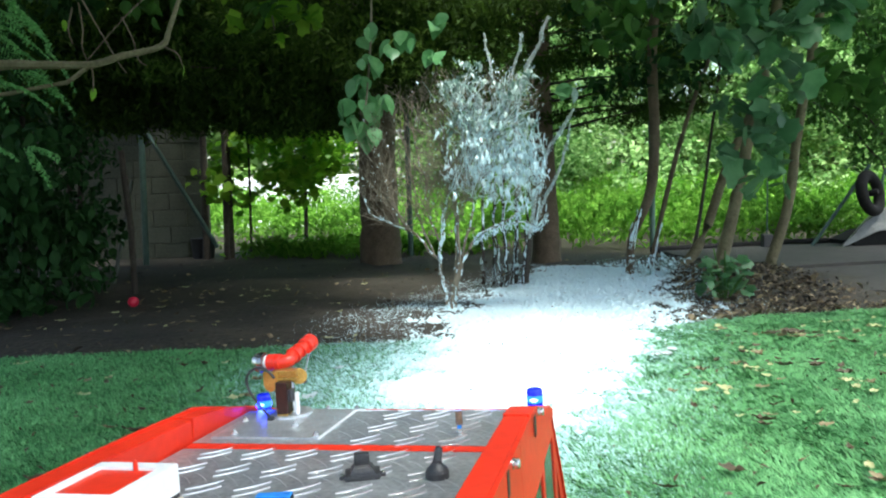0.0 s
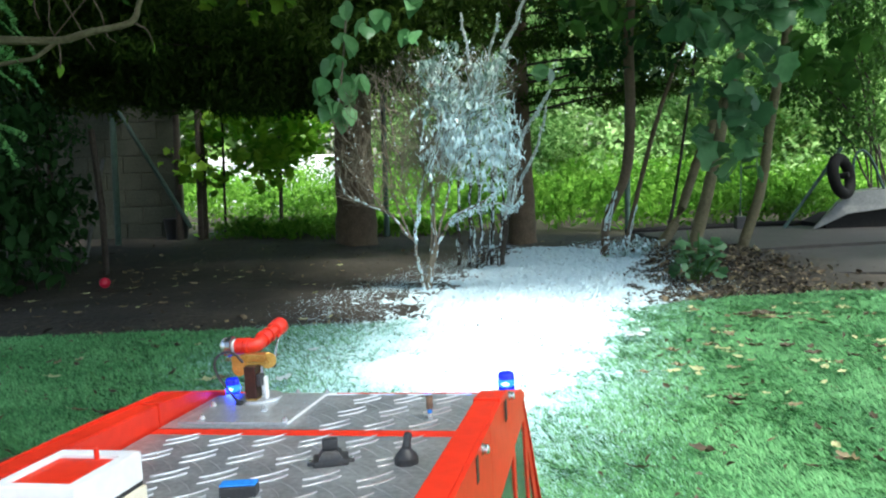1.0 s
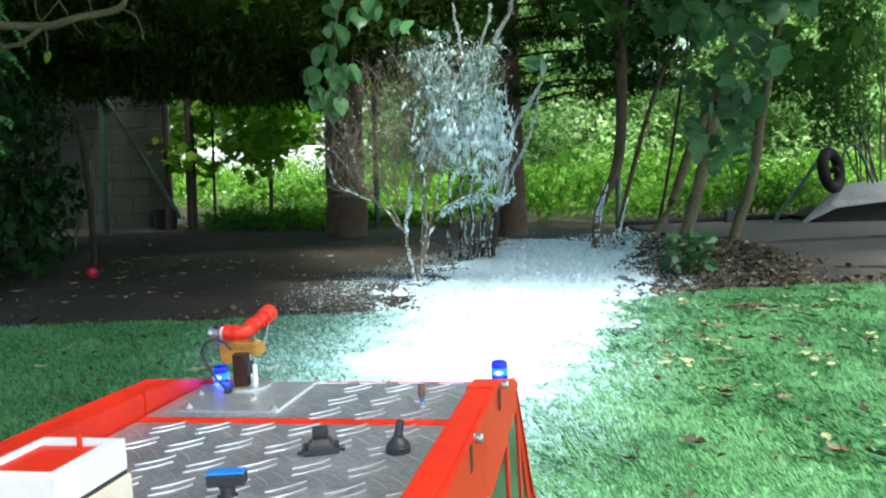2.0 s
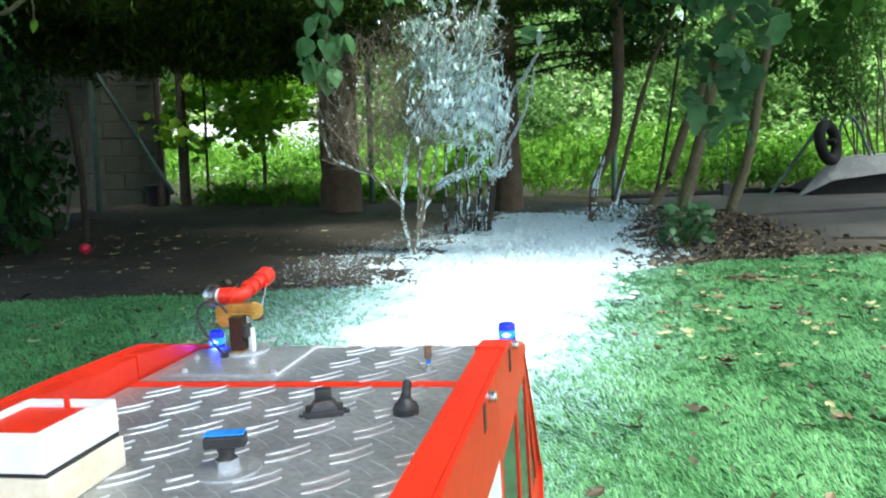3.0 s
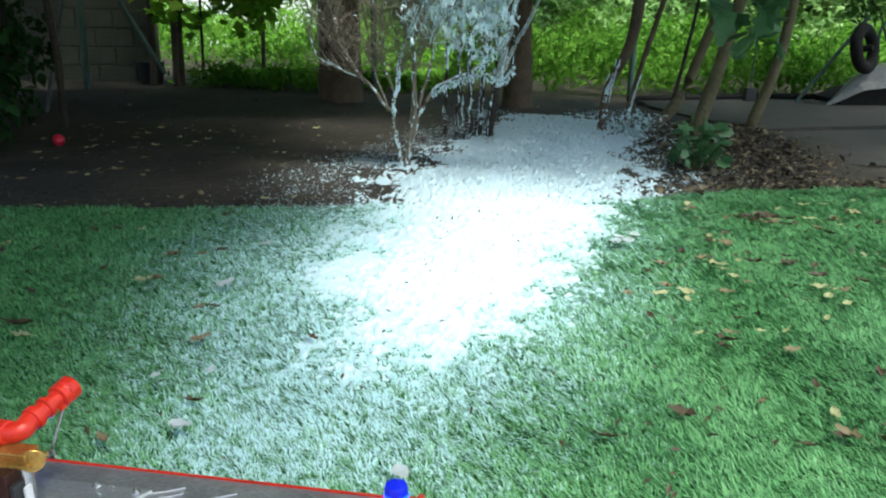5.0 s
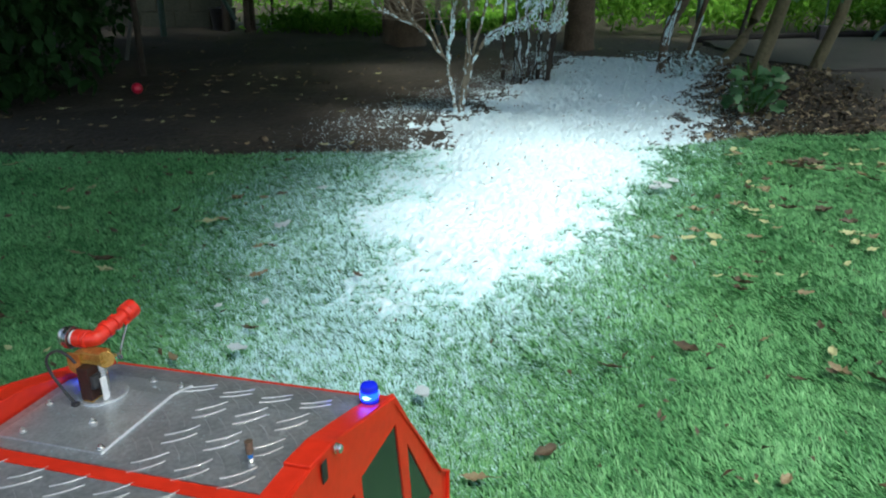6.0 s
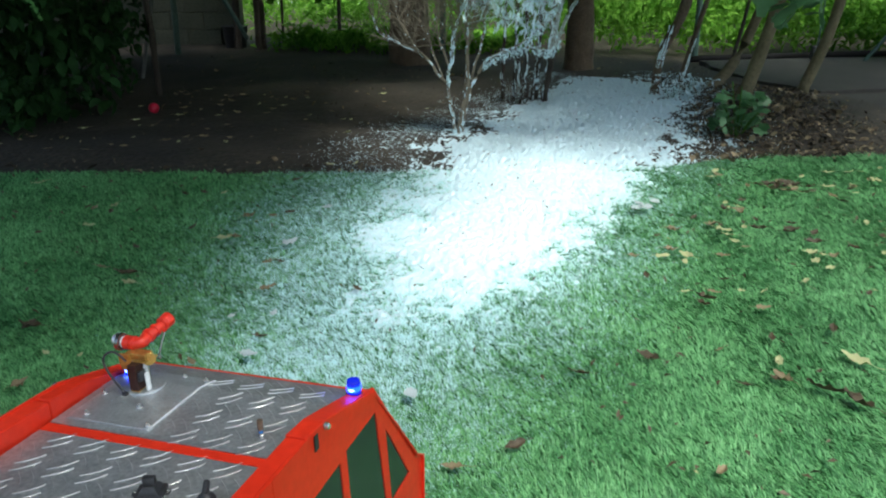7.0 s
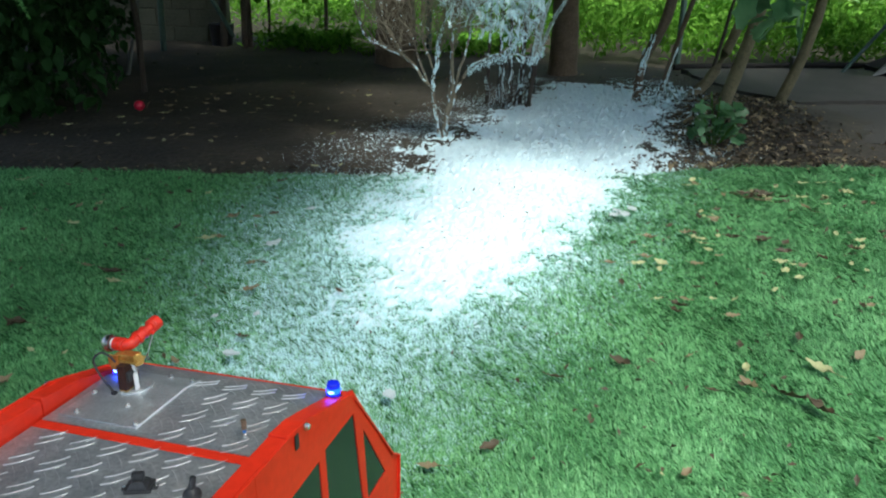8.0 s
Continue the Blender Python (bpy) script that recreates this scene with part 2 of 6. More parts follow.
def leaves(points, size, spread=0.35, wide=0.55, droop=0.3):
    """Folded leaf blades at points: arrays of vertices and triangles."""
    points = np.asarray(points, float)
    n = len(points)
    ang = rng.uniform(0, 2 * np.pi, n)
    pitch = rng.normal(-droop, 0.5, n)
    d = np.stack([np.cos(ang) * np.cos(pitch), np.sin(ang) * np.cos(pitch), np.sin(pitch)], 1)
    up = np.stack([rng.normal(0, 0.5, n), rng.normal(0, 0.5, n), np.ones(n)], 1)
    side = np.cross(d, up)
    side /= np.linalg.norm(side, axis=1, keepdims=True)
    nrm = np.cross(side, d)
    s = (size * rng.uniform(1 - spread, 1 + spread, n))[:, None]
    base, tip = points - d * s * 0.5, points + d * s * 0.5 - nrm * s * 0.08
    mid = points - d * s * 0.08
    lift = nrm * s * 0.10
    a, b = mid + side * s * wide * 0.5 + lift, mid - side * s * wide * 0.5 + lift
    v = np.stack([base, a, tip, b], 1).reshape(-1, 3)
    k = np.arange(n)[:, None] * 4
    t = np.concatenate([k + np.array([0, 1, 2]), k + np.array([0, 2, 3])], 1).reshape(-1, 3)
    return v, t


def round_leaves(points, size, spread=0.35, wide=0.8, droop=0.3):
    """Broad leaf blades with a rounded outline, folded along the midrib."""
    points = np.asarray(points, float)
    n = len(points)
    ang, pitch = rng.uniform(0, 2 * np.pi, n), rng.normal(-droop, 0.45, n)
    d = np.stack([np.cos(ang) * np.cos(pitch), np.sin(ang) * np.cos(pitch), np.sin(pitch)], 1)
    side = np.cross(d, np.stack([rng.normal(0, 0.5, n), rng.normal(0, 0.5, n), np.ones(n)], 1))
    side /= np.linalg.norm(side, axis=1, keepdims=True)
    nrm = np.cross(side, d)
    s = (size * rng.uniform(1 - spread, 1 + spread, n))[:, None]
    rows = [points + d * s * u + nrm * s * h for u, h in ((-0.5, 0.0), (-0.05, 0.03), (0.5, -0.12))]
    rim = []
    for sg in (1, -1):
        for u, w, h in ((-0.44, 0.24, 0.03), (-0.20, 0.48, 0.08), (0.10, 0.42, 0.06), (0.33, 0.20, -0.02)):
            rim.append(points + d * s * u + side * s * wide * w * sg + nrm * s * h)
    v = np.stack(rows + rim, 1).reshape(-1, 3)
    f = [(0, 3, 1), (3, 4, 1), (4, 5, 1), (5, 6, 1), (6, 2, 1), (0, 1, 7), (7, 1, 8), (8, 1, 9), (9, 1, 10), (10, 1, 2)]
    k = np.arange(n)[:, None] * 11
    return v, np.concatenate([k + np.array(q) for q in f], 1).reshape(-1, 3)


def lobed_leaves(points, size, spread=0.35, wide=0.9, droop=0.3):
    """Five-lobed leaf blades, cupped a little."""
    points = np.asarray(points, float)
    n = len(points)
    ang, pitch = rng.uniform(0, 2 * np.pi, n), rng.normal(-droop, 0.45, n)
    d = np.stack([np.cos(ang) * np.cos(pitch), np.sin(ang) * np.cos(pitch), np.sin(pitch)], 1)
    side = np.cross(d, np.stack([rng.normal(0, 0.5, n), rng.normal(0, 0.5, n), np.ones(n)], 1))
    side /= np.linalg.norm(side, axis=1, keepdims=True)
    nrm = np.cross(side, d)
    s = (size * rng.uniform(1 - spread, 1 + spread, n))[:, None]
    rim = []
    for k in range(12):
        turn = math.pi + 2 * math.pi * (k + 0.5) / 12
        reach = (0.37, 0.48, 0.35, 0.50, 0.37, 0.57)[k if k < 6 else 11 - k]
        rim.append(points + d * s * reach * math.cos(turn) + side * s * wide * reach * math.sin(turn) - nrm * s * 0.10 * reach)
    v = np.stack([points + nrm * s * 0.03] + rim, 1).reshape(-1, 3)
    k = np.arange(n)[:, None] * 13
    return v, np.concatenate([k + np.array((0, 1 + i, 1 + (i + 1) % 12)) for i in range(12)], 1).reshape(-1, 3)


def clumps(centres, radii, per, flat=0.7):
    """Points gathered round clump centres."""
    centres, out = np.asarray(centres, float), []
    for c, r in zip(centres, radii):
        p = rng.normal(0, 1, (per, 3))
        p /= np.linalg.norm(p, axis=1, keepdims=True)
        p *= r * rng.uniform(0.2, 1.0, (per, 1)) ** 0.6
        p[:, 2] *= flat
        out.append(c + p)
    return np.concatenate(out)


def crown(parent, name, points, size, material, broad=False, lobed=False, **kw):
    blade = lobed_leaves if lobed else round_leaves if broad else leaves
    ob = fast_mesh(name, *blade(points, size, **kw), material, smooth=broad or lobed)
    ob.parent = parent
    return ob


def thing(name, label, category, at=(0, 0, 0), group=""):
    e = new(name)
    e.matrix_world = Matrix.Translation(at)
    return tagged(e, label, category, group)


# ---------------------------------------------------------------- ground, lawn, path
LAWN_FAR = [(-6.0, 1.75), (-1.3, 1.98), (-0.85, 2.03), (-0.29, 2.07), (0.3, 2.14), (0.85, 2.24), (1.23, 2.42), (1.84, 2.47), (6.0, 2.75)]


def lawn_edge(x):
    wobble = 0.05 * (value_noise(np.asarray(x) * 5.0, np.asarray(x) * 0.0, 61) - 0.5) + 0.035 * (value_noise(np.asarray(x) * 17.0, np.asarray(x) * 0.0, 62) - 0.5)
    return np.interp(x, [p[0] for p in LAWN_FAR], [p[1] for p in LAWN_FAR]) + wobble


def ground_z(x, y):
    """Height of the soil: under the turf it is flat, and a low bank of earth and leaves rises round the trunks."""
    x, y = np.asarray(x, float), np.asarray(y, float)
    beyond = np.clip((y - lawn_edge(x)) / 0.25, 0, 1)
    bank = 0.075 * np.exp(-((x - 1.45) / 0.42) ** 2 - ((y - 3.25) / 0.55) ** 2)
    lumps = 0.022 * (value_noise(x * 3.1, y * 3.1, 1) - 0.5) + 0.012 * (value_noise(x * 11, y * 11, 2) - 0.5)
    near = np.clip(1.6 - np.hypot(x, y - 3) / 12, 0, 1)
    return -0.03 + beyond * (0.03 + bank + lumps * near)


def uneven(lo, hi, n, power=2.2):
    """Grid lines that lie closer in the middle."""
    s = np.linspace(-1, 1, n)
    return (lo + hi) / 2 + (hi - lo) / 2 * np.sign(s) * np.abs(s) ** power


gx, gy = uneven(-70, 70, 190, 3.0), uneven(-64, 70, 210, 3.0)
X, Y = np.meshgrid(gx, gy)
Z = ground_z(X, Y)
idx = np.arange(X.size).reshape(X.shape)
q = np.stack([idx[:-1, :-1], idx[:-1, 1:], idx[1:, 1:], idx[1:, :-1]], -1).reshape(-1, 4)
ground = fast_mesh("ground", np.stack([X, Y, Z], -1), np.concatenate([q[:, [0, 1, 2]], q[:, [0, 2, 3]]]), SOIL, smooth=True)
tagged(ground, "dark damp bare soil under the trees", "soil", kind="structure")

bm = bmesh.new()
xs = np.linspace(-6, 6, 361)
top = [bm.verts.new((x, float(lawn_edge(x)), -0.016)) for x in xs]
low = [bm.verts.new((x, -6.0, -0.016)) for x in xs]
under = [bm.verts.new((v.co.x, v.co.y, -0.032)) for v in top]
for i in range(len(xs) - 1):
    bm.faces.new((low[i], low[i + 1], top[i + 1], top[i]))
    bm.faces.new((top[i], top[i + 1], under[i + 1], under[i]))
lawn = tagged(part("lawn", bm, TURF), "green artificial turf lawn with a cut edge", "lawn", kind="structure")

bm = bmesh.new()
def ragged(pts, seed, step=0.09, amount=0.03):
    """A closed outline with an uneven, broken edge."""
    out = []
    for (x0, y0), (x1, y1) in zip(pts, pts[1:] + pts[:1]):
        k = max(1, int(math.hypot(x1 - x0, y1 - y0) / step))
        for i in range(k):
            p = Vector((x0 + (x1 - x0) * i / k, y0 + (y1 - y0) * i / k, seed))
            out.append((p.x + amount * noise.noise(p * 7), p.y + amount * noise.noise(p * 7 + Vector((9, 0, 0)))))
    return out


path_far = outline(bm, [ragged([(1.5, 4.95), (1.55, 4.45), (1.66, 4.05), (1.86, 3.70), (2.25, 3.82), (4.5, 4.35), (4.5, 5.0), (3.2, 5.15), (2.5, 5.2)], 1.0)], Matrix.Translation((0, 0, -0.02)), 0.046)
tagged(part("paved_path", path_far, TARMAC), "grey weathered tarmac path behind the trees", "path", kind="structure")
path_near = outline(bmesh.new(), [ragged([(1.86, 3.66), (1.80, 3.30), (1.72, 2.80), (2.6, 2.72), (4.5, 2.75), (4.5, 4.31), (2.25, 3.78)], 2.0)], Matrix.Translation((0, 0, -0.02)), 0.032)
tagged(part("paved_path", path_near, TARMAC), "sunken grey tarmac slab with a broken edge", "path", kind="structure")


# ---------------------------------------------------------------- foam and grass
FOAM_Y = [0.35, 0.7, 1.1, 1.5, 2.3, 3.3, 3.9, 4.35]
FOAM_MID = [0.06, 0.09, 0.14, 0.22, 0.38, 0.66, 0.79, 0.80]
FOAM_HALF = [0.28, 0.36, 0.38, 0.42, 0.55, 0.48, 0.40, 0.3]
SPRAY_MID = [0.04, 0.04, 0.08, 0.12, 0.31, 0.55, 0.66, 0.70]
SPRAY_HALF = [0.34, 0.51, 0.64, 0.78, 0.92, 0.78, 0.60, 0.4]


def foam_amount(x, y):
    """How thick the foam lies, 0 to 1."""
    mid, half = np.interp(y, FOAM_Y, FOAM_MID), np.interp(y, FOAM_Y, FOAM_HALF)
    far = np.clip((y - 1.9) / 0.5, 0, 1)
    half = half * np.where(x < mid, 1 + 0.20 * far, 1 + 0.06 * far * np.clip((3.9 - y) / 0.6, 0, 1))
    r = np.abs(x - mid) / half
    across = np.clip(1.20 - 0.92 * r, 0, 1) ** (1.25 + 0.35 * far)
    along = np.clip((y - 0.50) / 0.95, 0, 1) ** 1.1 * np.clip((4.30 - y) / 1.0, 0, 1) ** 0.7
    n = value_noise(x * 5, y * 5, 3) * 0.28 + value_noise(x * 14, y * 14, 4) * 0.32 + value_noise(x * 40, y * 40, 5) * 0.40
    return np.clip(across * along * (0.46 + 1.08 * n), 0, 1)


def foam_spray(x, y):
    """How much fine foam spray has settled: wider and softer than the thick foam."""
    mid, half = np.interp(y, FOAM_Y, SPRAY_MID), np.interp(y, FOAM_Y, SPRAY_HALF)
    across = np.clip(1.20 - np.abs(x - mid) / half * 0.98, 0, 1.0) ** 1.1
    along = np.clip((y - 0.08) / 0.90, 0, 1) ** 0.75
    return across * along * (0.78 + 0.3 * value_noise(x * 6, y * 6, 12)) * 1.05


fx, fy = np.arange(-0.5, 1.4, 0.0050), np.arange(0.6, 4.35, 0.0056)
X, Y = np.meshgrid(fx, fy)
A = foam_amount(X, Y)
lump = value_noise(X * 22, Y * 18, 6) * 0.30 + value_noise(X * 75, Y * 60, 7) * 0.25 + value_noise(X * 180, Y * 150, 8) * 0.55 - 0.05
base = np.where(Y > lawn_edge(X), ground_z(X, Y) - 0.004, -0.016)
on_soil = np.clip((Y - lawn_edge(X)) / 0.05, 0, 1)
Z = base - 0.019 + (0.0015 + 0.0095 * np.clip(X * 4 - 1.2, 0, 1)) * on_soil + 0.034 * A ** 0.8 + (0.030 + 0.010 * on_soil) * (lump - 0.5)
keep = (Z > base - 0.004)
idx = np.arange(X.size).reshape(X.shape)
q = np.stack([idx[:-1, :-1], idx[:-1, 1:], idx[1:, 1:], idx[1:, :-1]], -1).reshape(-1, 4)
q = q[keep.ravel()[q].any(1)]
used, inv = np.unique(q, return_inverse=True)
q = inv.reshape(q.shape)
V = np.stack([X, Y, Z], -1).reshape(-1, 3)[used]
foam = fast_mesh("foam", V, np.concatenate([q[:, [0, 1, 2]], q[:, [0, 2, 3]]]), FOAM, smooth=True)
tagged(foam, "thick white fire-fighting foam spread over turf and soil", "foam", kind="stuff")


n = 170000
sx, sy = rng.uniform(-0.60, 1.45, n), rng.uniform(2.0, 4.5, n)
rim = np.abs(sx - np.interp(sy, FOAM_Y, FOAM_MID)) / np.interp(sy, FOAM_Y, FOAM_HALF)
some = rng.uniform(0, 1, n) < 0.80 * np.exp(-((rim - 1.10) / np.where(sx < 0.5, 0.30, 0.36)) ** 2) * (0.25 + 1.2 * value_noise(sx * 16, sy * 16, 71))
sx, sy = sx[some], sy[some]
keep = sy > lawn_edge(sx) + 0.01
sx, sy = sx[keep], sy[keep]
sz = np.where(sy > lawn_edge(sx), ground_z(sx, sy), -0.004) + rng.uniform(0.001, 0.012, len(sx))
d = np.stack([sx, sy, sz], 1)
k = np.arange(len(d))[:, None] * 5
r = (0.0006 + 0.0026 * rng.uniform(0, 1, len(d)) ** 5)[:, None]
corner = [d + r * np.array(o) * rng.uniform(0.6, 1.4, (len(d), 1)) for o in ((1, 0, 0), (-0.3, 1, 0), (-0.9, -0.3, 0), (0.1, -1, 0), (0, 0, 0.9))]
t = np.concatenate([k + np.array(f) for f in ([0, 1, 4], [1, 2, 4], [2, 3, 4], [3, 0, 4])], 1).reshape(-1, 3)
tagged(fast_mesh("foam_splatter", np.stack(corner, 1), t, FOAM, smooth=True), "white specks of foam splashed over soil", "foam", kind="stuff")


def blades(x, y, length, width, z0=-0.016, lean=0.85):
    n = len(x)
    ang = 2.52 + rng.normal(0, 0.45, n) + (value_noise(x * 6, y * 6, 9) - 0.5) * 1.0 + (value_noise(x * 60, y * 60, 19) - 0.5) * 1.7
    tilt = np.clip(rng.normal(lean, 0.28, n), 0.05, 1.40)
    d = np.stack([np.cos(ang), np.sin(ang)], 1)
    L = length * rng.uniform(0.6, 1.25, n)
    s = np.stack([-d[:, 1], d[:, 0], np.zeros(n)], 1) * (width * rng.uniform(0.7, 1.3, n))[:, None] * 0.5
    p0 = np.stack([x, y, np.full(n, z0) if np.isscalar(z0) else z0], 1)
    p1 = p0 + np.stack([d[:, 0] * np.sin(tilt * 0.78) * L * 0.55, d[:, 1] * np.sin(tilt * 0.78) * L * 0.55, np.cos(tilt * 0.78) * L * 0.55], 1)
    p2 = p1 + np.stack([d[:, 0] * np.sin(tilt * 1.15) * L * 0.45, d[:, 1] * np.sin(tilt * 1.15) * L * 0.45, np.cos(tilt * 1.15) * L * 0.45], 1)
    v = np.stack([p0 - s, p0 + s, p1 + s * 0.9, p1 - s * 0.9, p2], 1).reshape(-1, 3)
    k = np.arange(n)[:, None] * 5
    t = np.concatenate([k + np.array(f) for f in ([0, 1, 2], [0, 2, 3], [3, 2, 4])], 1).reshape(-1, 3)
    return v, t


n = 430000
gyy = 0.06 + 2.49 * rng.uniform(0, 1, n) ** 1.3 + rng.normal(0, 0.05, n)
gxx = rng.uniform(-1, 1, n) * (0.75 + 0.62 * gyy) + 0.12 + 0.06 * gyy + rng.normal(0, 0.16, n)
ok = gyy < lawn_edge(gxx) + rng.normal(0, 0.012, n)
nearby = rng.normal(-0.40, 0.30, 40000), rng.normal(0.12, 0.24, 40000)
gxx, gyy = np.concatenate([gxx[ok], nearby[0]]), np.concatenate([gyy[ok], nearby[1]])
v, t = blades(gxx, gyy, 0.0150, 0.0016, lean=1.20)
wide_x, wide_y = rng.normal(0.2, 2.4, 150000), rng.normal(0.6, 1.7, 150000)
inner = (np.abs(wide_x - 0.12 - 0.06 * wide_y) < 0.75 + 0.62 * wide_y) & (wide_y > 0.10)
ok = (wide_y < lawn_edge(wide_x)) & ~inner & ((wide_x < -0.9) | (wide_x > 0.1) | (wide_y < -0.3)) & (rng.uniform(0, 1, 150000) < 0.40)
sides = blades(wide_x[ok], wide_y[ok], 0.026, 0.0036, lean=1.2)
side_grass = fast_mesh("lawn_fringe", *sides, BLADE)
tagged(side_grass, "green artificial grass blades towards the lawn's sides", "grass", kind="stuff")
grass = fast_mesh("grass_blades", v, t, BLADE)
spray = foam_spray(gxx, gyy) * (0.55 + 0.9 * value_noise(gxx * 95, gyy * 95, 77)) + rng.normal(0, 0.09, len(gxx)) * (foam_spray(gxx, gyy) > 0.02)
reach = np.array([0.35, 0.35, 0.85, 0.85, 1.05])
coat = np.clip(spray[:, None] * reach[None, :] * 1.1, 0, 1).astype(np.float32)
grass.data.attributes.new("coat", "FLOAT", "POINT").data.foreach_set("value", coat.ravel())
tagged(grass, "dense green artificial grass blades, whitened by foam spray", "grass", kind="stuff")


# ---------------------------------------------------------------- the model fire engine
truck = thing("model_fire_engine", "red model airport fire engine with chequer-plate roof, on turf", "model vehicle")
truck.matrix_world = Matrix.Rotation(radians(-12.47), 4, "Z") @ Matrix.Rotation(radians(-2.1), 4, "Y") @ Matrix.Translation((0, -0.015, 0.312)) @ Matrix.Rotation(radians(-0.9), 4, "X") @ Matrix.Translation((0, 0.015, -0.312))
TREAD_X, TREAD_Y, TREAD_SKEW = 0.0235, 0.024, 0.0016
MIDX, REAR, TREAD_ANGLE = 0.037, -0.42, 45
ROOF = 0.312
SIDE = Matrix(((0, 0, 1, 0), (1, 0, 0, 0), (0, 1, 0, 0), (0, 0, 0, 1)))      # (a, b) of an outline to y and z
EDGE = [(-0.067, 0.3305), (0.018, 0.3292), (0.036, 0.3250), (0.070, 0.3160), (0.126, 0.3020), (0.182, 0.226), (0.230, 0.163), (0.250, 0.150), (0.244, 0.09), (-0.067, 0.09)]
PANES = [[(-0.052, 0.2735), (0.0435, 0.2735), (0.0465, 0.150), (-0.052, 0.150)], [(0.0560, 0.2770), (0.1260, 0.2760), (0.1410, 0.150), (0.058, 0.150)], [(0.1480, 0.245), (0.2070, 0.153), (0.1525, 0.153)]]


def droop(ob):
    """The front of the roof bends down a little."""
    for v in ob.data.vertices:
        if v.co.y > 0.07:
            v.co.z -= (v.co.y - 0.07) * 0.25
    return ob


for sx, x in ((1, 0.1712), (-1, 2 * MIDX - 0.1737)):
    toe = Matrix.Translation((x, -0.067, 0)) @ Matrix.Rotation(radians(1.1 * sx), 4, "Z") @ Matrix.Translation((-x, 0.067, 0))
    m = Matrix.Translation((x, 0, 0)) @ SIDE
    cab = part("cab_side", outline(bmesh.new(), [EDGE] + PANES, toe @ m, 0.0025), RED, truck)
    for loop in PANES:
        part("window_pane", outline(bmesh.new(), [loop], toe @ Matrix.Translation((x + (0.0004 if sx > 0 else 0.0011), 0, 0)) @ SIDE, 0.001), GLASSY, cab, "dark tinted side window")
    part("body_side", outline(bmesh.new(), [[(REAR, 0.3305), (-0.0675, 0.3305), (-0.0675, 0.281), (REAR, 0.281)]], m, 0.0025), RED, truck)
    part("body_panel", outline(bmesh.new(), [[(REAR, 0.2805), (-0.0675, 0.2805), (-0.0675, 0.09), (REAR, 0.09)]], m, 0.0025), WHITE, truck, "white lower body panel")
    s = 1 if sx > 0 else -1
    xa, xb = sorted((MIDX + s * 0.1175, MIDX + s * 0.1345))
    za, zb = (0.3308, 0.3308) if sx > 0 else (0.3275, 0.3360)
    bm = outline(bmesh.new(), [[(REAR, 0.300), (REAR, zb), (-0.0125, za), (-0.0125, 0.300)]], Matrix.Translation((xa, 0, 0)) @ SIDE, xb - xa)
    bmesh.ops.bevel(bm, geom=list(bm.edges), offset=0.0010, segments=2, affect="EDGES")
    part("roof_rail", bm, RED, truck)
    bm = bmesh.new()
    pro = [(-0.0120, 0.300), (-0.0120, za + 0.0012), (0.018, za - 0.0014), (0.036, 0.3246), (0.070, 0.3155), (0.1250, 0.3005), (0.1250, 0.294)]
    outline(bm, [pro], Matrix.Translation((xa - 0.0006, 0, 0)) @ SIDE, xb - xa + 0.0012)
    bmesh.ops.bevel(bm, geom=list(bm.edges), offset=0.0006, segments=1, affect="EDGES")
    part("rail_cap", bm, RED, truck)
    for yb, zh in ((0.018, 0.3255), (-0.099, 0.3270)):
        xo = 0.1738 if sx > 0 else 2 * MIDX - 0.1738
        bm = bmesh.new()
        lathe(bm, [(0.0034, 0), (0.0034, 0.0008), (0.0022, 0.0012), (0.0030, 0.0016), (0.0030, 0.0034), (0.0022, 0.0042)], Matrix.Translation((xo, yb, zh)) @ Matrix.Rotation(radians(90 * s), 4, "Y"), 12)
        part("bolt", bm, STEEL, truck)
        bm = bmesh.new()
        box(bm, xo - 0.0003, xo + 0.0004, yb - 0.020, yb - 0.0135, zh - 0.0125, zh + 0.0015)
        part("slot", bm, BLACK, truck, "dark slot in the side panel")

# front of the cab, floor and rear
bm = bmesh.new()
FRONT = [(0.1265, 0.2955)] + EDGE[5:9]
for (y0, z0), (y1, z1) in zip(FRONT, FRONT[1:]):
    vs = [bm.verts.new(c) for c in ((2 * MIDX - 0.1710, y0, z0), (0.1710, y0, z0), (0.1710, y1, z1), (2 * MIDX - 0.1710, y1, z1))]
    bm.faces.new(vs)
bmesh.ops.remove_doubles(bm, verts=bm.verts, dist=1e-5)
bmesh.ops.solidify(bm, geom=list(bm.faces), thickness=0.002)
part("cab_front", bm, RED, truck)
part("body_rear", box(bmesh.new(), 2 * MIDX - 0.1710, 0.1710, REAR - 0.003, REAR - 0.0005, 0.09, 0.326), RED, truck)
part("chassis", box(bmesh.new(), MIDX - 0.125, MIDX + 0.125, REAR + 0.01, 0.22, 0.07, 0.088, 0.003), BLACK, truck)
for yw in (0.13, -0.20, -0.33):
    for s in (-1, 1):
        m = Matrix.Translation((MIDX + s * 0.105, yw, 0.052)) @ Matrix.Rotation(radians(90), 4, "Y")
        tyre = part("wheel", lathe(bmesh.new(), [(0.052, -0.024), (0.058, -0.018), (0.060, 0), (0.058, 0.018), (0.052, 0.024)], m, 28), BLACK, truck, smooth=True)
        part("rim", lathe(bmesh.new(), [(0.032, -0.0255), (0.034, 0), (0.032, 0.0255)], m, 20), STEEL, tyre)

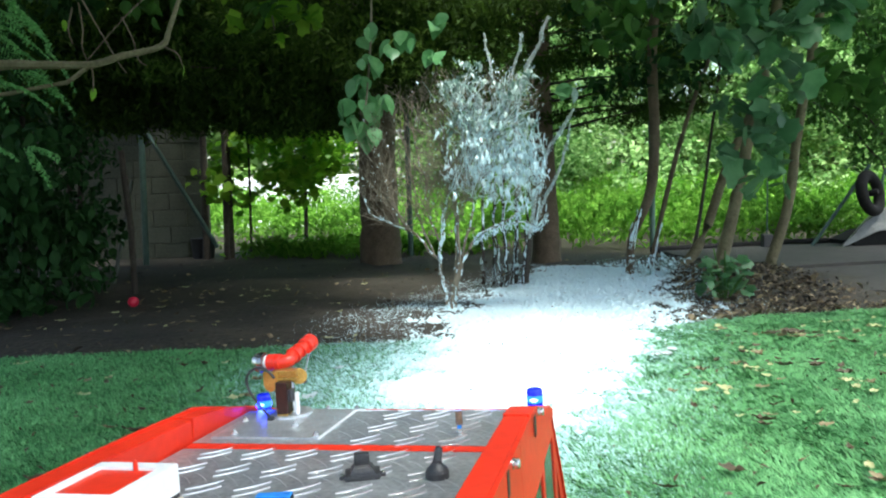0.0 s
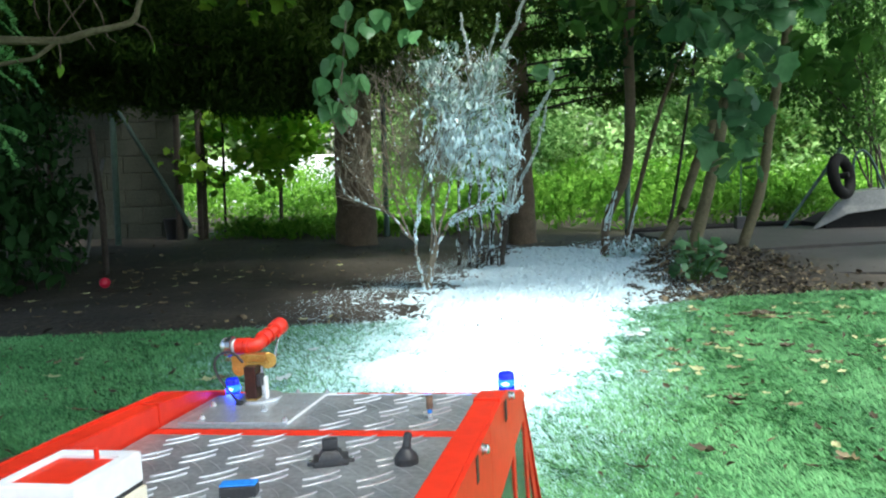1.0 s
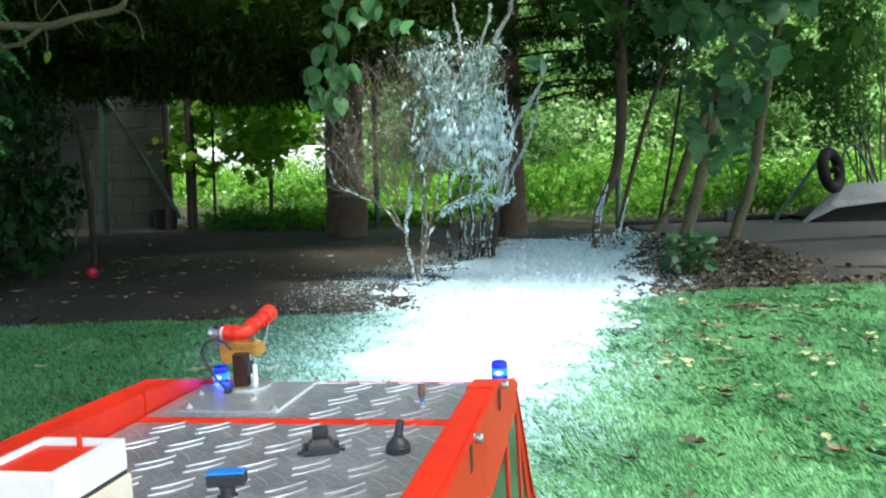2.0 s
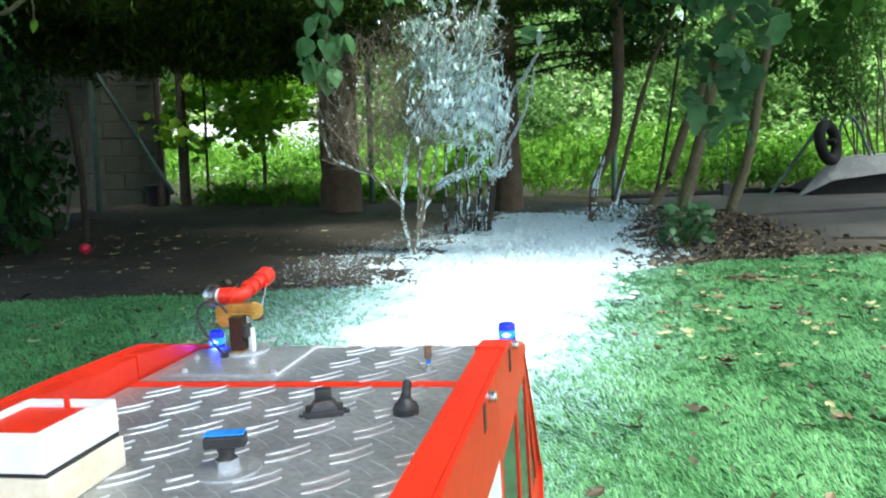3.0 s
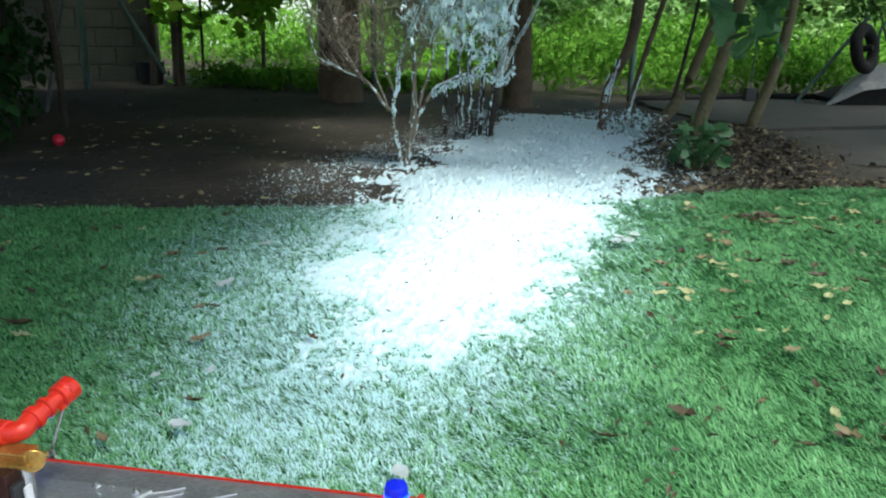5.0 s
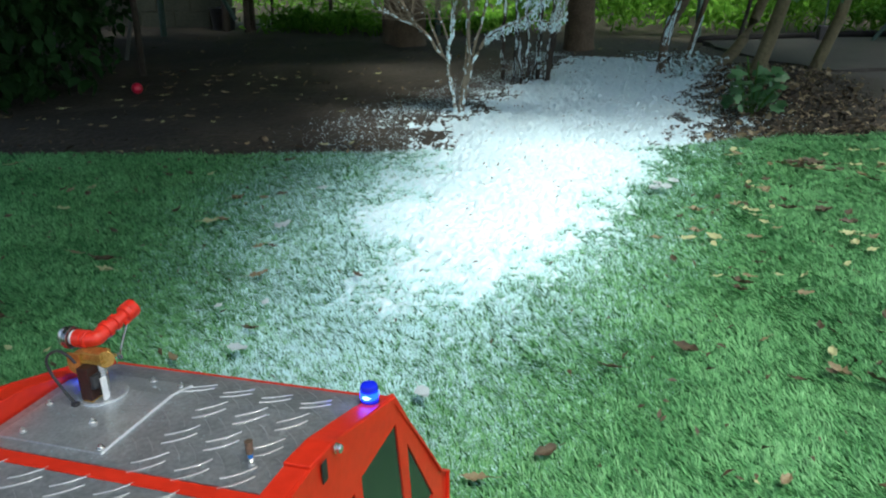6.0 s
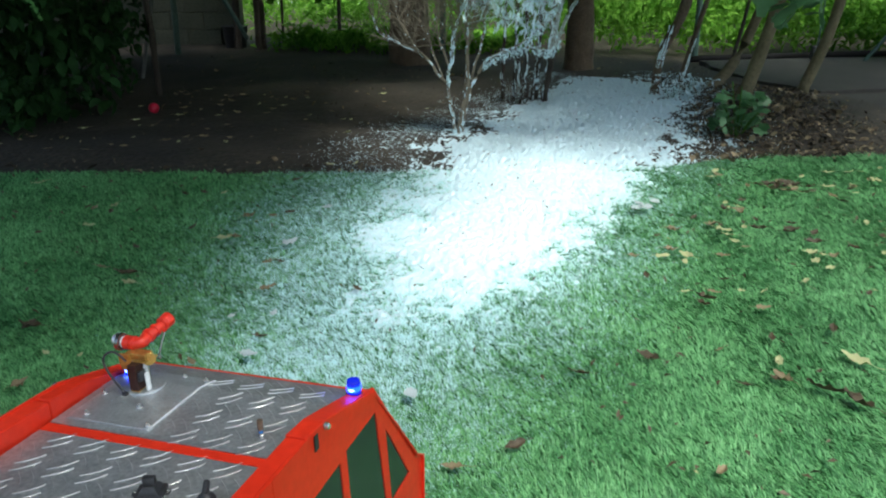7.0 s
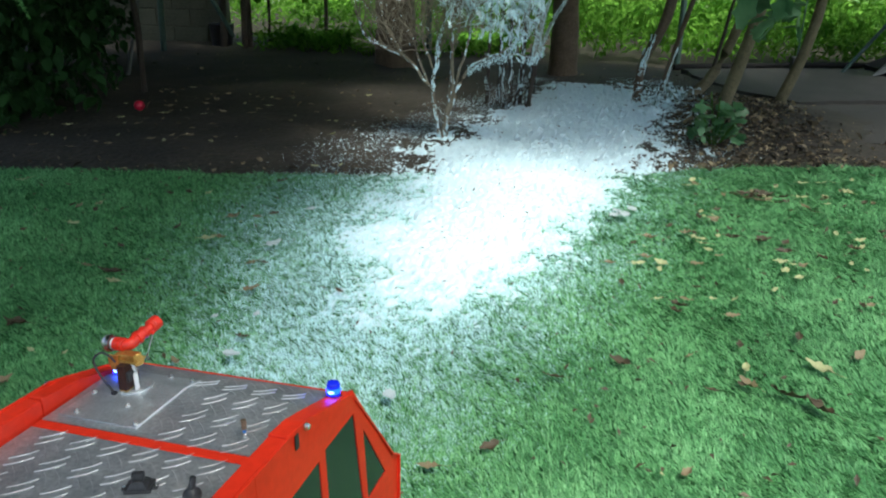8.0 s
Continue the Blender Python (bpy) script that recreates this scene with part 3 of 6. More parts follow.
# roof
def plate(x0, x1, y0, y1, z0, z1, cuts=8):
    """A thin plate, cut across so that it can bend."""
    bm = bmesh.new()
    for k in range(cuts):
        a, b = y0 + (y1 - y0) * k / cuts, y0 + (y1 - y0) * (k + 1) / cuts
        box(bm, x0, x1, a, b, z0, z1)
    bmesh.ops.remove_doubles(bm, verts=bm.verts, dist=1e-6)
    return bm


front = droop(part("front_roof_plate", plate(-0.0775, 0.1522, -0.0185, 0.1225, 0.309, ROOF), PLATE, truck, "aluminium chequer-plate roof panel"))
rear = part("rear_roof_plate", box(bmesh.new(), -0.0775, 0.1522, REAR, -0.0310, 0.3085, 0.3115), PLATE, truck, "aluminium chequer-plate roof panel")
part("cross_bar", box(bmesh.new(), -0.0775, 0.1522, -0.0302, -0.0192, 0.304, 0.3119, 0.0005), RED, truck)
droop(part("front_lip", box(bmesh.new(), -0.0775, 0.1522, 0.1228, 0.1252, 0.296, 0.3131, 0.0004), RED, truck))
droop(part("mounting_plate", plate(-0.068, 0.0172, -0.009, 0.0915, ROOF + 0.0002, ROOF + 0.0016), SMOOTH, truck, "smooth wet aluminium mounting plate"))


# thin pale strip: the shine on the plate's right edge, painted
droop(part("edge_glint_strip", plate(0.0174, 0.0187, -0.009, 0.0915, ROOF + 0.0002, ROOF + 0.0017), EDGE_GLINT, truck, "pale strip painting the glint along the plate edge"))


def bar_pair(bm, cx, cy, ang, z):
    """Two slightly bowed raised bars."""
    for off, shift in ((-0.0046, -0.002), (0.0046, 0.002)):
        n, rows = 7, []
        for i in range(n):
            u = -1 + 2 * i / (n - 1)
            a, b = u * 0.0118 + shift, off + 0.0014 * u * u
            w = 0.00037 * math.sqrt(max(0.0, 1 - (abs(u) * 0.92) ** 4))
            rows.append([(a, b - w, 0), (a, b - w * 0.4, 0.0008), (a, b + w * 0.4, 0.0008), (a, b + w, 0)])
        c, s = math.cos(ang), math.sin(ang)
        vv = [[bm.verts.new((cx + a * c - b * s, cy + a * s + b * c, z + h)) for a, b, h in r] for r in rows]
        for r0, r1 in zip(vv, vv[1:]):
            for k in range(3):
                bm.faces.new((r0[k], r0[k + 1], r1[k + 1], r1[k]))


for name, owner, y0, y1, z in (("tread_pattern", front, -0.010, 0.116, ROOF), ("tread_pattern", rear, REAR + 0.01, -0.038, 0.3115)):
    bm, dim_bars = bmesh.new(), bmesh.new()
    for j in range(-14, 5):
        for i in range(-5, 5):
            for half, ang in ((0, TREAD_ANGLE), (1, TREAD_ANGLE + 90)):
                cx, cy = TREAD_X + 0.0325 * (i + half * 0.5) + TREAD_SKEW * (j + half * 0.5), TREAD_Y + 0.0330 * (j + half * 0.5)
                if not (y0 < cy < y1 and -0.070 < cx < 0.146):
                    continue
                if owner is front and cx < 0.026:
                    continue
                # crosswise bars take the dimmer copy: their weaker reflection is in the colour
                bar_pair(dim_bars if half else bm, cx, cy, radians(ang), z - (0.0004 if half else 0.0001))
    droop(part(name, bm, TREAD, owner, "bright raised tread pattern"))
    droop(part(name, dim_bars, TREAD_DIM, owner, "raised tread pattern coloured dimmer for its weaker reflection"))


def hex_bolt(x, y, z, r=0.0024):
    bm = bmesh.new()
    lathe(bm, [(r * 1.5, 0), (r * 1.5, 0.0005), (r, 0.0006), (r, 0.0020), (r * 0.6, 0.0023), (r * 0.6, 0.0031), (r * 0.3, 0.0034)], Matrix.Translation((x, y, z)), 6)
    part("bolt", bm, STEEL, truck)


for x, y in ((0.0145, -0.0045), (-0.053, -0.001), (-0.0625, 0.034), (0.0130, 0.085), (-0.0135, 0.021), (-0.014, 0.088)):
    hex_bolt(x, y, ROOF + 0.0016 - max(0, y - 0.07) * 0.25, 0.0020)
hex_bolt(0.146, 0.002, ROOF, 0.0013)


def beacon(x, y, z, k=1.0):
    at = Matrix.Translation((x, y, z)) @ Matrix.Diagonal((k, k, 1, 1))
    b = part("beacon", lathe(bmesh.new(), [(0.0076, 0), (0.0076, 0.0018), (0.0066, 0.0021)], at, 24), BLACK, truck, "small blue flashing beacon", True)
    part("lens", lathe(bmesh.new(), [(0.0064, 0.0021), (0.0066, 0.0032), (0.0065, 0.0145), (0.0058, 0.0164), (0.0036, 0.0172)], at, 24), LENS, b, "blue plastic lens", True)
    bm = bmesh.new()
    lathe(bm, [(0.0030, 0.0050), (0.0066, 0.0054), (0.0069, 0.0085), (0.0066, 0.0116), (0.0030, 0.0120)], at @ Matrix.Diagonal((0.985, 1.0, 1, 1)), 20)
    led = part("led", bm, LED, b, "lit blue lamp", True)
    bm = bmesh.new()
    lathe(bm, [(0.0030, 0.0064), (0.0064, 0.0066), (0.0072, 0.0084), (0.0064, 0.0102), (0.0030, 0.0104)], at @ Matrix.Diagonal((0.80, 1.03, 1, 1)), 20)
    part("led_core", bm, LED_CORE, b, "bright lamp core", True)


beacon(0.1605, 0.1030, 0.3052)
beacon(-0.0680, 0.078, ROOF - 0.004, 0.90)

# foam droplets blown back over the front plates
n = 1600
dx, dy = np.concatenate([rng.uniform(-0.066, 0.15, n // 2), rng.normal(0.005, 0.02, n - n // 2)]), np.concatenate([rng.uniform(-0.015, 0.112, n // 2), rng.normal(0.05, 0.035, n - n // 2)])
ok = (dx > -0.066) & (dx < 0.15) & (dy > -0.015) & (dy < 0.111)
dx, dy = dx[ok], dy[ok]
dz = ROOF + np.where((dx < 0.0172) & (dy < 0.0915) & (dy > -0.009), 0.0016, 0.0) - np.clip(dy - 0.07, 0, 1) * 0.25
r = (0.00014 + 0.0005 * rng.uniform(0, 1, len(dx)) ** 5)[:, None]
d = np.stack([dx, dy, dz], 1)
k = np.arange(len(d))[:, None] * 5
corner = [d + r * np.array(o) for o in ((1, 0, 0), (-0.3, 1, 0), (-0.9, -0.3, 0), (0.1, -1, 0), (0, 0, 0.7))]
t = np.concatenate([k + np.array(f) for f in ([0, 1, 4], [1, 2, 4], [2, 3, 4], [3, 0, 4])], 1).reshape(-1, 3)
drops = fast_mesh("foam_speckle", np.stack(corner, 1), t, FOAM, smooth=True)
drops.parent = truck
tagged(drops, "tiny white foam droplets on the plates", kind="stuff")

# switches, key plug and antenna
bm = bmesh.new()
m = Matrix.Translation((0.1245, -0.0800, 0.3115)) @ Matrix.Scale(0.74, 4)
lathe(bm, [(0.0098, 0), (0.0098, 0.005), (0.0090, 0.0056), (0.0086, 0.0075), (0.0060, 0.0098), (0.0044, 0.0120)], m, 24)
tilt = m @ Matrix.Translation((0, 0, 0.0100)) @ Matrix.Rotation(radians(8), 4, "Y") @ Matrix.Rotation(radians(-10), 4, "X")
lathe(bm, [(0.0046, 0), (0.0038, 0.004), (0.0040, 0.0046), (0.0034, 0.0055), (0.0034, 0.0125), (0.0028, 0.0145), (0.0015, 0.0152)], tilt, 18)
part("toggle_switch", bm, BLACK, truck, "black rubber-booted toggle switch", True)

bm = bmesh.new()
m = Matrix.Translation((0.0778, -0.082, 0.3115)) @ Matrix.Rotation(radians(20), 4, "Z") @ Matrix.Scale(0.86, 4)
box(bm, -0.0125, 0.0125, -0.0095, 0.0095, 0, 0.0045, 0.0012, m)
box(bm, -0.0165, 0.0165, -0.0035, 0.0035, 0, 0.0022, 0.0008, m)
lathe(bm, [(0.0122, 0.0044), (0.0116, 0.0058), (0.0092, 0.0082), (0.0072, 0.0098), (0.0064, 0.0102)], m @ Matrix.Rotation(radians(45), 4, "Z") @ Matrix.Scale(1.0, 4), 4)
box(bm, -0.0055, 0.0055, -0.0035, 0.0035, 0.0095, 0.0175, 0.0012, m)
rock = part("rocker_switch", bm, BLACK, truck, "black rubber-booted panel switch", True)
for s in (-1, 1):
    part("screw", lathe(bmesh.new(), [(0.0016, 0.0022), (0.0016, 0.003), (0.0008, 0.0034)], m @ Matrix.Translation((s * 0.0145, 0, 0)), 10), STEEL, rock)

m = Matrix.Translation((0.0585, -0.162, 0.3115)) @ Matrix.Rotation(radians(12), 4, "Z") @ Matrix.Scale(0.76, 4)
disc = part("key_plate", lathe(bmesh.new(), [(0.0205, 0), (0.0205, 0.0012), (0.019, 0.0016)], m, 36), SMOOTH, truck, "round steel plate of the key plug", True)
bm = bmesh.new()
lathe(bm, [(0.0075, 0.0016), (0.0075, 0.0075)], m, 6)
part("hex_nut", bm, STEEL, disc)
bm = bmesh.new()
lathe(bm, [(0.0050, 0.0075), (0.0050, 0.0125), (0.0058, 0.013), (0.0058, 0.0150)], m, 16)
box(bm, -0.0125, 0.0125, -0.0055, 0.0055, 0.0150, 0.0225, 0.001, m)
knob = part("isolator_key", bm, BLACK, disc, "black isolator key")
part("key_top", box(bmesh.new(), -0.0122, 0.0122, -0.0050, 0.0050, 0.0226, 0.0242, 0.0006, m), BLUE, knob, "light blue top strip")

bm = bmesh.new()
m = Matrix.Translation((0.1188, 0.008, ROOF)) @ Matrix.Scale(0.80, 4)
lathe(bm, [(0.0028, 0), (0.0028, 0.003), (0.0020, 0.0036), (0.0020, 0.0052)], m, 12)
ant = part("connector", bm, STEEL, truck, "small upright electrical connector")
part("insulator", lathe(bmesh.new(), [(0.0022, 0.0052), (0.0022, 0.0090)], m, 12), BLUE, ant)
part("terminal", lathe(bmesh.new(), [(0.0030, 0.0090), (0.0032, 0.011), (0.0032, 0.017), (0.0028, 0.0185), (0.0034, 0.0188), (0.0034, 0.0200)], m, 14), COPPER, ant, "bronze wire terminal")

# framed hatch box
bm = bmesh.new()
bx0, bx1, by0, by1 = -0.0445, 0.0030, -0.2130, -0.1600
outline(bm, [[(bx0, by0), (bx1, by0), (bx1, by1), (bx0, by1)], [(bx0 + 0.006, by0 + 0.006), (bx1 - 0.007, by0 + 0.006), (bx1 - 0.007, by1 - 0.009), (bx0 + 0.006, by1 - 0.009)]], Matrix.Translation((0, 0, 0.3290)), 0.0160)
bmesh.ops.bevel(bm, geom=[e for e in bm.edges if not e.is_boundary and e.calc_face_angle(0) > 0.5], offset=0.0005, segments=2, affect="EDGES")
hatch = part("hatch_frame", bm, WHITE, truck, "white box frame with a recessed red panel")
part("hatch_panel", box(bmesh.new(), bx0 + 0.0055, bx1 - 0.0065, by0 + 0.0055, by1 - 0.0085, 0.330, 0.3435), RED, hatch, "red panel")
part("hatch_base", box(bmesh.new(), bx0 + 0.001, bx1 + 0.0012, by0 + 0.001, by1 + 0.0008, 0.3117, 0.3266, 0.0006), CREAM, hatch, "cream base")
# black filler painting the shade in the gap below the frame
part("hatch_gap_shade", box(bmesh.new(), bx0 + 0.002, bx1 - 0.0004, by0 + 0.002, by1 - 0.0004, 0.3267, 0.3289), BLACK, hatch, "black strip standing in for the shaded gap under the frame")
part("hatch_pin", lathe(bmesh.new(), [(0.0013, 0.3435), (0.0013, 0.3490), (0.0008, 0.3495)], Matrix.Translation((-0.0165, by1 - 0.0095, 0)), 12), RED, hatch)

# water cannon on the roof
m = Matrix.Translation((-0.0335, 0.056, ROOF + 0.0016))
cannon = part("water_cannon", lathe(bmesh.new(), [(0.0180, 0), (0.0180, 0.0018), (0.0165, 0.0024), (0.008, 0.0028)], m, 36), SMOOTH, truck, "red roof water cannon with servo drive", True)
part("servo", box(bmesh.new(), -0.0372, -0.0275, 0.0390, 0.0500, 0.3175, 0.3430, 0.0007), BROWN, cannon, "dark brown servo motor")
part("servo_mount", box(bmesh.new(), -0.0375, -0.0285, 0.0400, 0.0505, 0.3136, 0.3173, 0.0005), BRASS, cannon)
part("gear_case", box(bmesh.new(), -0.0273, -0.0240, 0.0395, 0.0480, 0.3270, 0.3370, 0.0006), BLACK, cannon)
part("bracket", box(bmesh.new(), -0.0236, -0.0218, 0.0450, 0.0500, 0.3142, 0.3335, 0.0004), WHITE, cannon, "white bracket")
part("column", lathe(bmesh.new(), [(0.0062, 0.0028), (0.0062, 0.026), (0.0072, 0.027), (0.0072, 0.034)], m, 20), STEEL, cannon, "", True)
part("drive_plate", box(bmesh.new(), -0.0480, -0.0210, 0.0470, 0.0640, 0.3425, 0.3445, 0.0005), BRASS, cannon, "brass drive plate")
part("drive_block", box(bmesh.new(), -0.0450, -0.0225, 0.0485, 0.0600, 0.3446, 0.3505, 0.0006), BRASS, cannon)
FLAT = Matrix(((1, 0, 0, 0), (0, 0, -1, 0), (0, 1, 0, 0), (0, 0, 0, 1)))      # (a, b) of an outline to x and z
lobe = [(-0.0502, 0.3500)] + [(-0.0445 - 0.0057 * math.cos(a), 0.3412 - 0.0072 * math.sin(a)) for a in np.linspace(0, math.pi, 11)] + [(-0.0388, 0.3500)]
part("brass_cheek", outline(bmesh.new(), [lobe], Matrix.Translation((0, 0.0482, 0)) @ FLAT, 0.0022), BRASS, cannon, "rounded brass cheek")
part("brass_cheek", lathe(bmesh.new(), [(0.0, -0.0012), (0.0060, -0.0012), (0.0064, -0.0008), (0.0064, 0.0010), (0.0060, 0.0014), (0.0, 0.0014)], Matrix.Translation((-0.0222, 0.0530, 0.3452)) @ Matrix.Rotation(radians(35), 4, "Z") @ Matrix.Rotation(radians(90), 4, "X"), 20), BRASS, cannon, "round golden brass cheek", True)
E1, E2, E3 = Vector((-0.0518, 0.0605, 0.3553)), Vector((-0.0365, 0.0600, 0.3555)), Vector((-0.0295, 0.1005, 0.3660))
R0 = 0.0056
pts = [E1, E1.lerp(E2, 0.5)] + smooth_line([E1.lerp(E2, 0.72), E2 + Vector((0.0015, 0.003, 0.0006)), E2.lerp(E3, 0.22)], 4) + [E2.lerp(E3, 0.40)]
part("elbow_pipe", tube(bmesh.new(), pts, R0, 20), RED_PLASTIC, cannon, "red plastic elbow pipe", True)
q4 = (E3 - E2).to_track_quat("Z", "Y").to_matrix().to_4x4()
part("barrel", lathe(bmesh.new(), [(R0 * 1.02, 0.0110), (R0 * 1.20, 0.0114), (R0 * 1.20, 0.0150), (R0 * 0.92, 0.0154), (R0 * 0.92, 0.0200), (R0 * 1.14, 0.0203), (R0 * 1.14, 0.0230), (R0 * 0.86, 0.0234), (R0 * 0.84, 0.031)], Matrix.Translation(E2) @ q4, 24), RED_PLASTIC, cannon, "", True)
part("nozzle", lathe(bmesh.new(), [(0.0058, 0.0300), (0.0070, 0.0308), (0.0071, 0.0340), (0.0066, 0.0344), (0.0067, 0.0350), (0.0072, 0.0354), (0.0072, 0.0404), (0.0068, 0.0412), (0.0046, 0.0412), (0.0040, 0.0385)], Matrix.Translation(E2) @ q4, 24), RED_PLASTIC, cannon, "red nozzle", True)
q5 = (E2 - E1).to_track_quat("Z", "Y").to_matrix().to_4x4()
# white band stands in for the highlight between cap and elbow
part("pipe_highlight", lathe(bmesh.new(), [(R0 * 1.05, -0.0020), (R0 * 1.05, -0.0006)], Matrix.Translation(E1) @ q5, 24), WHITE, cannon, "white ring painting the highlight beside the end cap", True)
part("pipe_cap", lathe(bmesh.new(), [(R0 * 1.1, -0.0021), (R0 * 1.52, -0.0028), (R0 * 1.60, -0.0066), (R0 * 1.52, -0.0072)], Matrix.Translation(E1) @ q5, 10), DARK_CHROME, cannon, "dark chrome end collar", True)
part("cap_dome", lathe(bmesh.new(), [(R0 * 1.44, -0.0073), (R0 * 1.38, -0.0104), (R0 * 1.05, -0.0128), (R0 * 0.4, -0.0140)], Matrix.Translation(E1) @ q5, 24), STEEL, cannon, "bright metal end cap", True)
part("pipe_flange", lathe(bmesh.new(), [(R0 * 0.98, 0.0002), (R0 * 1.20, 0.0004), (R0 * 1.20, 0.0072), (R0 * 1.06, 0.0075), (R0 * 1.06, 0.0084), (R0 * 1.20, 0.0087), (R0 * 1.20, 0.0112), (R0 * 0.98, 0.0118)], Matrix.Translation(E1) @ q5, 24), RED_PLASTIC, cannon, "", True)
part("cable", tube(bmesh.new(), smooth_line([(-0.038, 0.041, 0.346), (-0.043, 0.040, 0.3525), (-0.050, 0.039, 0.3555), (-0.0575, 0.038, 0.352), (-0.061, 0.038, 0.3455), (-0.0585, 0.038, 0.336), (-0.050, 0.037, 0.325), (-0.0425, 0.0365, 0.3165)], 6), 0.0011, 8), BLACK, cannon, "black cable loop", True)
part("cable_plug", box(bmesh.new(), -0.0435, -0.0385, 0.0340, 0.0385, ROOF + 0.0016, ROOF + 0.0046, 0.0006), BLACK, cannon)
part("push_rod", tube(bmesh.new(), [(-0.0265, 0.086, 0.3585), (-0.0267, 0.079, 0.349), (-0.0268, 0.073, 0.339)], 0.0008, 8), DARK_CHROME, cannon, "thin steel push rod")
ring = bmesh.new()
tube(ring, [(-0.0268 + 0.0021 * math.cos(a), 0.0722, 0.3374 + 0.0021 * math.sin(a)) for a in np.linspace(0, 2 * math.pi, 17)], 0.0008, 6)
part("rod_end", ring, DARK_CHROME, cannon, "", True)
part("rod_lug", lathe(bmesh.new(), [(0.0014, -0.0012), (0.0014, 0.0022)], Matrix.Translation((-0.0265, 0.086, 0.3590)) @ Matrix.Rotation(radians(90), 4, "X"), 12), RED_PLASTIC, cannon)


# ---------------------------------------------------------------- shrub coated with foam
def grow(start, direction, length, radius, depth, out, wander=0.35, lift=0.1, kids=3):
    """A branching twig: adds (points, radii) lines to out."""
    pts, p, d = [Vector(start)], Vector(start), Vector(direction).normalized()
    steps = 5
    for _ in range(steps):
        d = (d + Vector((random.gauss(0, wander), random.gauss(0, wander), random.gauss(lift, wander))) * 0.35).normalized()
        p = p + d * (length / steps)
        pts.append(p.copy())
    out.append((pts, [radius * (1 - 0.6 * i / steps) for i in range(steps + 1)]))
    if depth:
        for _ in range(kids):
            i = random.randint(2, steps)
            dd = (pts[i] - pts[i - 1]).normalized() + Vector((random.gauss(0, 0.6), random.gauss(0, 0.6), random.gauss(0.1, 0.4)))
            grow(pts[i], dd, length * random.uniform(0.5, 0.75), radius * 0.55, depth - 1, out, wander, lift, kids)


def twig_mesh(lines, n=5, grow_r=1.0):
    bm = bmesh.new()
    for pts, radii in lines:
        tube(bm, pts, [r * grow_r for r in radii], n)
    return bm


random.seed(11)
shrub = thing("foamed_shrub", "twiggy shrub coated and dripping with white foam", "shrub", (0.06, 2.62, 0))
STEMS = [([(0, 0, -0.01), (-0.02, 0, 0.10), (-0.035, 0, 0.207), (-0.02, 0.01, 0.30), (-0.014, 0.02, 0.383), (0.006, 0.03, 0.49), (0.0, 0.04, 0.586), (-0.03, 0.05, 0.74)], 0.0080),
         ([(-0.036, 0, 0.205), (-0.104, 0, 0.287), (-0.163, 0, 0.336), (-0.247, 0, 0.373), (-0.306, 0, 0.409), (-0.351, 0, 0.505)], 0.0066),
         ([(-0.163, 0, 0.336), (-0.21, 0.01, 0.432), (-0.268, 0.02, 0.481), (-0.337, 0.03, 0.564), (-0.37, 0.03, 0.68)], 0.0045),
         ([(-0.056, 0, 0.235), (-0.12, 0.03, 0.396), (-0.146, 0.05, 0.587), (-0.19, 0.06, 0.751), (-0.25, 0.06, 0.88)], 0.0048),
         ([(0.004, 0, -0.01), (0.021, 0, 0.115), (0.044, 0, 0.225), (0.037, 0, 0.394), (0.044, 0, 0.49), (0.087, 0, 0.585), (0.106, 0.02, 0.703), (0.06, 0.03, 0.82), (0.03, 0.03, 0.92)], 0.0078),
         ([(0.016, 0.01, -0.01), (0.04, 0, 0.151), (0.103, 0, 0.285), (0.176, -0.01, 0.333), (0.273, -0.02, 0.381), (0.346, -0.02, 0.464), (0.395, 0, 0.548)], 0.0082),
         ([(0.176, -0.01, 0.333), (0.298, -0.02, 0.356), (0.371, -0.02, 0.343), (0.401, 0, 0.392)], 0.0050),
         ([(0.054, 0.01, 0.225), (0.091, 0.02, 0.358), (0.11, 0.03, 0.418), (0.104, 0.03, 0.49), (0.153, 0.04, 0.585), (0.22, 0.05, 0.75), (0.25, 0.05, 0.88)], 0.0058),
         ([(0.02, 0.03, -0.01), (0.03, 0.08, 0.3), (0.02, 0.12, 0.6), (-0.05, 0.12, 0.85)], 0.0056),
         ([(-0.03, 0.01, 0.27), (-0.075, 0.0, 0.42), (-0.09, 0.0, 0.56), (-0.13, 0.02, 0.70), (-0.13, 0.02, 0.86)], 0.0046),
         ([(-0.104, 0, 0.287), (-0.19, -0.03, 0.40), (-0.24, -0.04, 0.52), (-0.27, -0.04, 0.62)], 0.0038),
         ([(0.106, 0.02, 0.66), (0.2, 0.02, 0.74), (0.3, 0.02, 0.80)], 0.0040)]


def kinked(pts, r, steps, off=Vector((0, 0, 0))):
    """A crooked line through a stem's points."""
    return [q + 0.012 * min(1.0, q.z * 6) * Vector((noise.noise(q * 16 + Vector((r * 999, 0, 0))), noise.noise(q * 16 + Vector((0, 7, r * 999))), 0)) + off for q in smooth_line(pts, steps)]


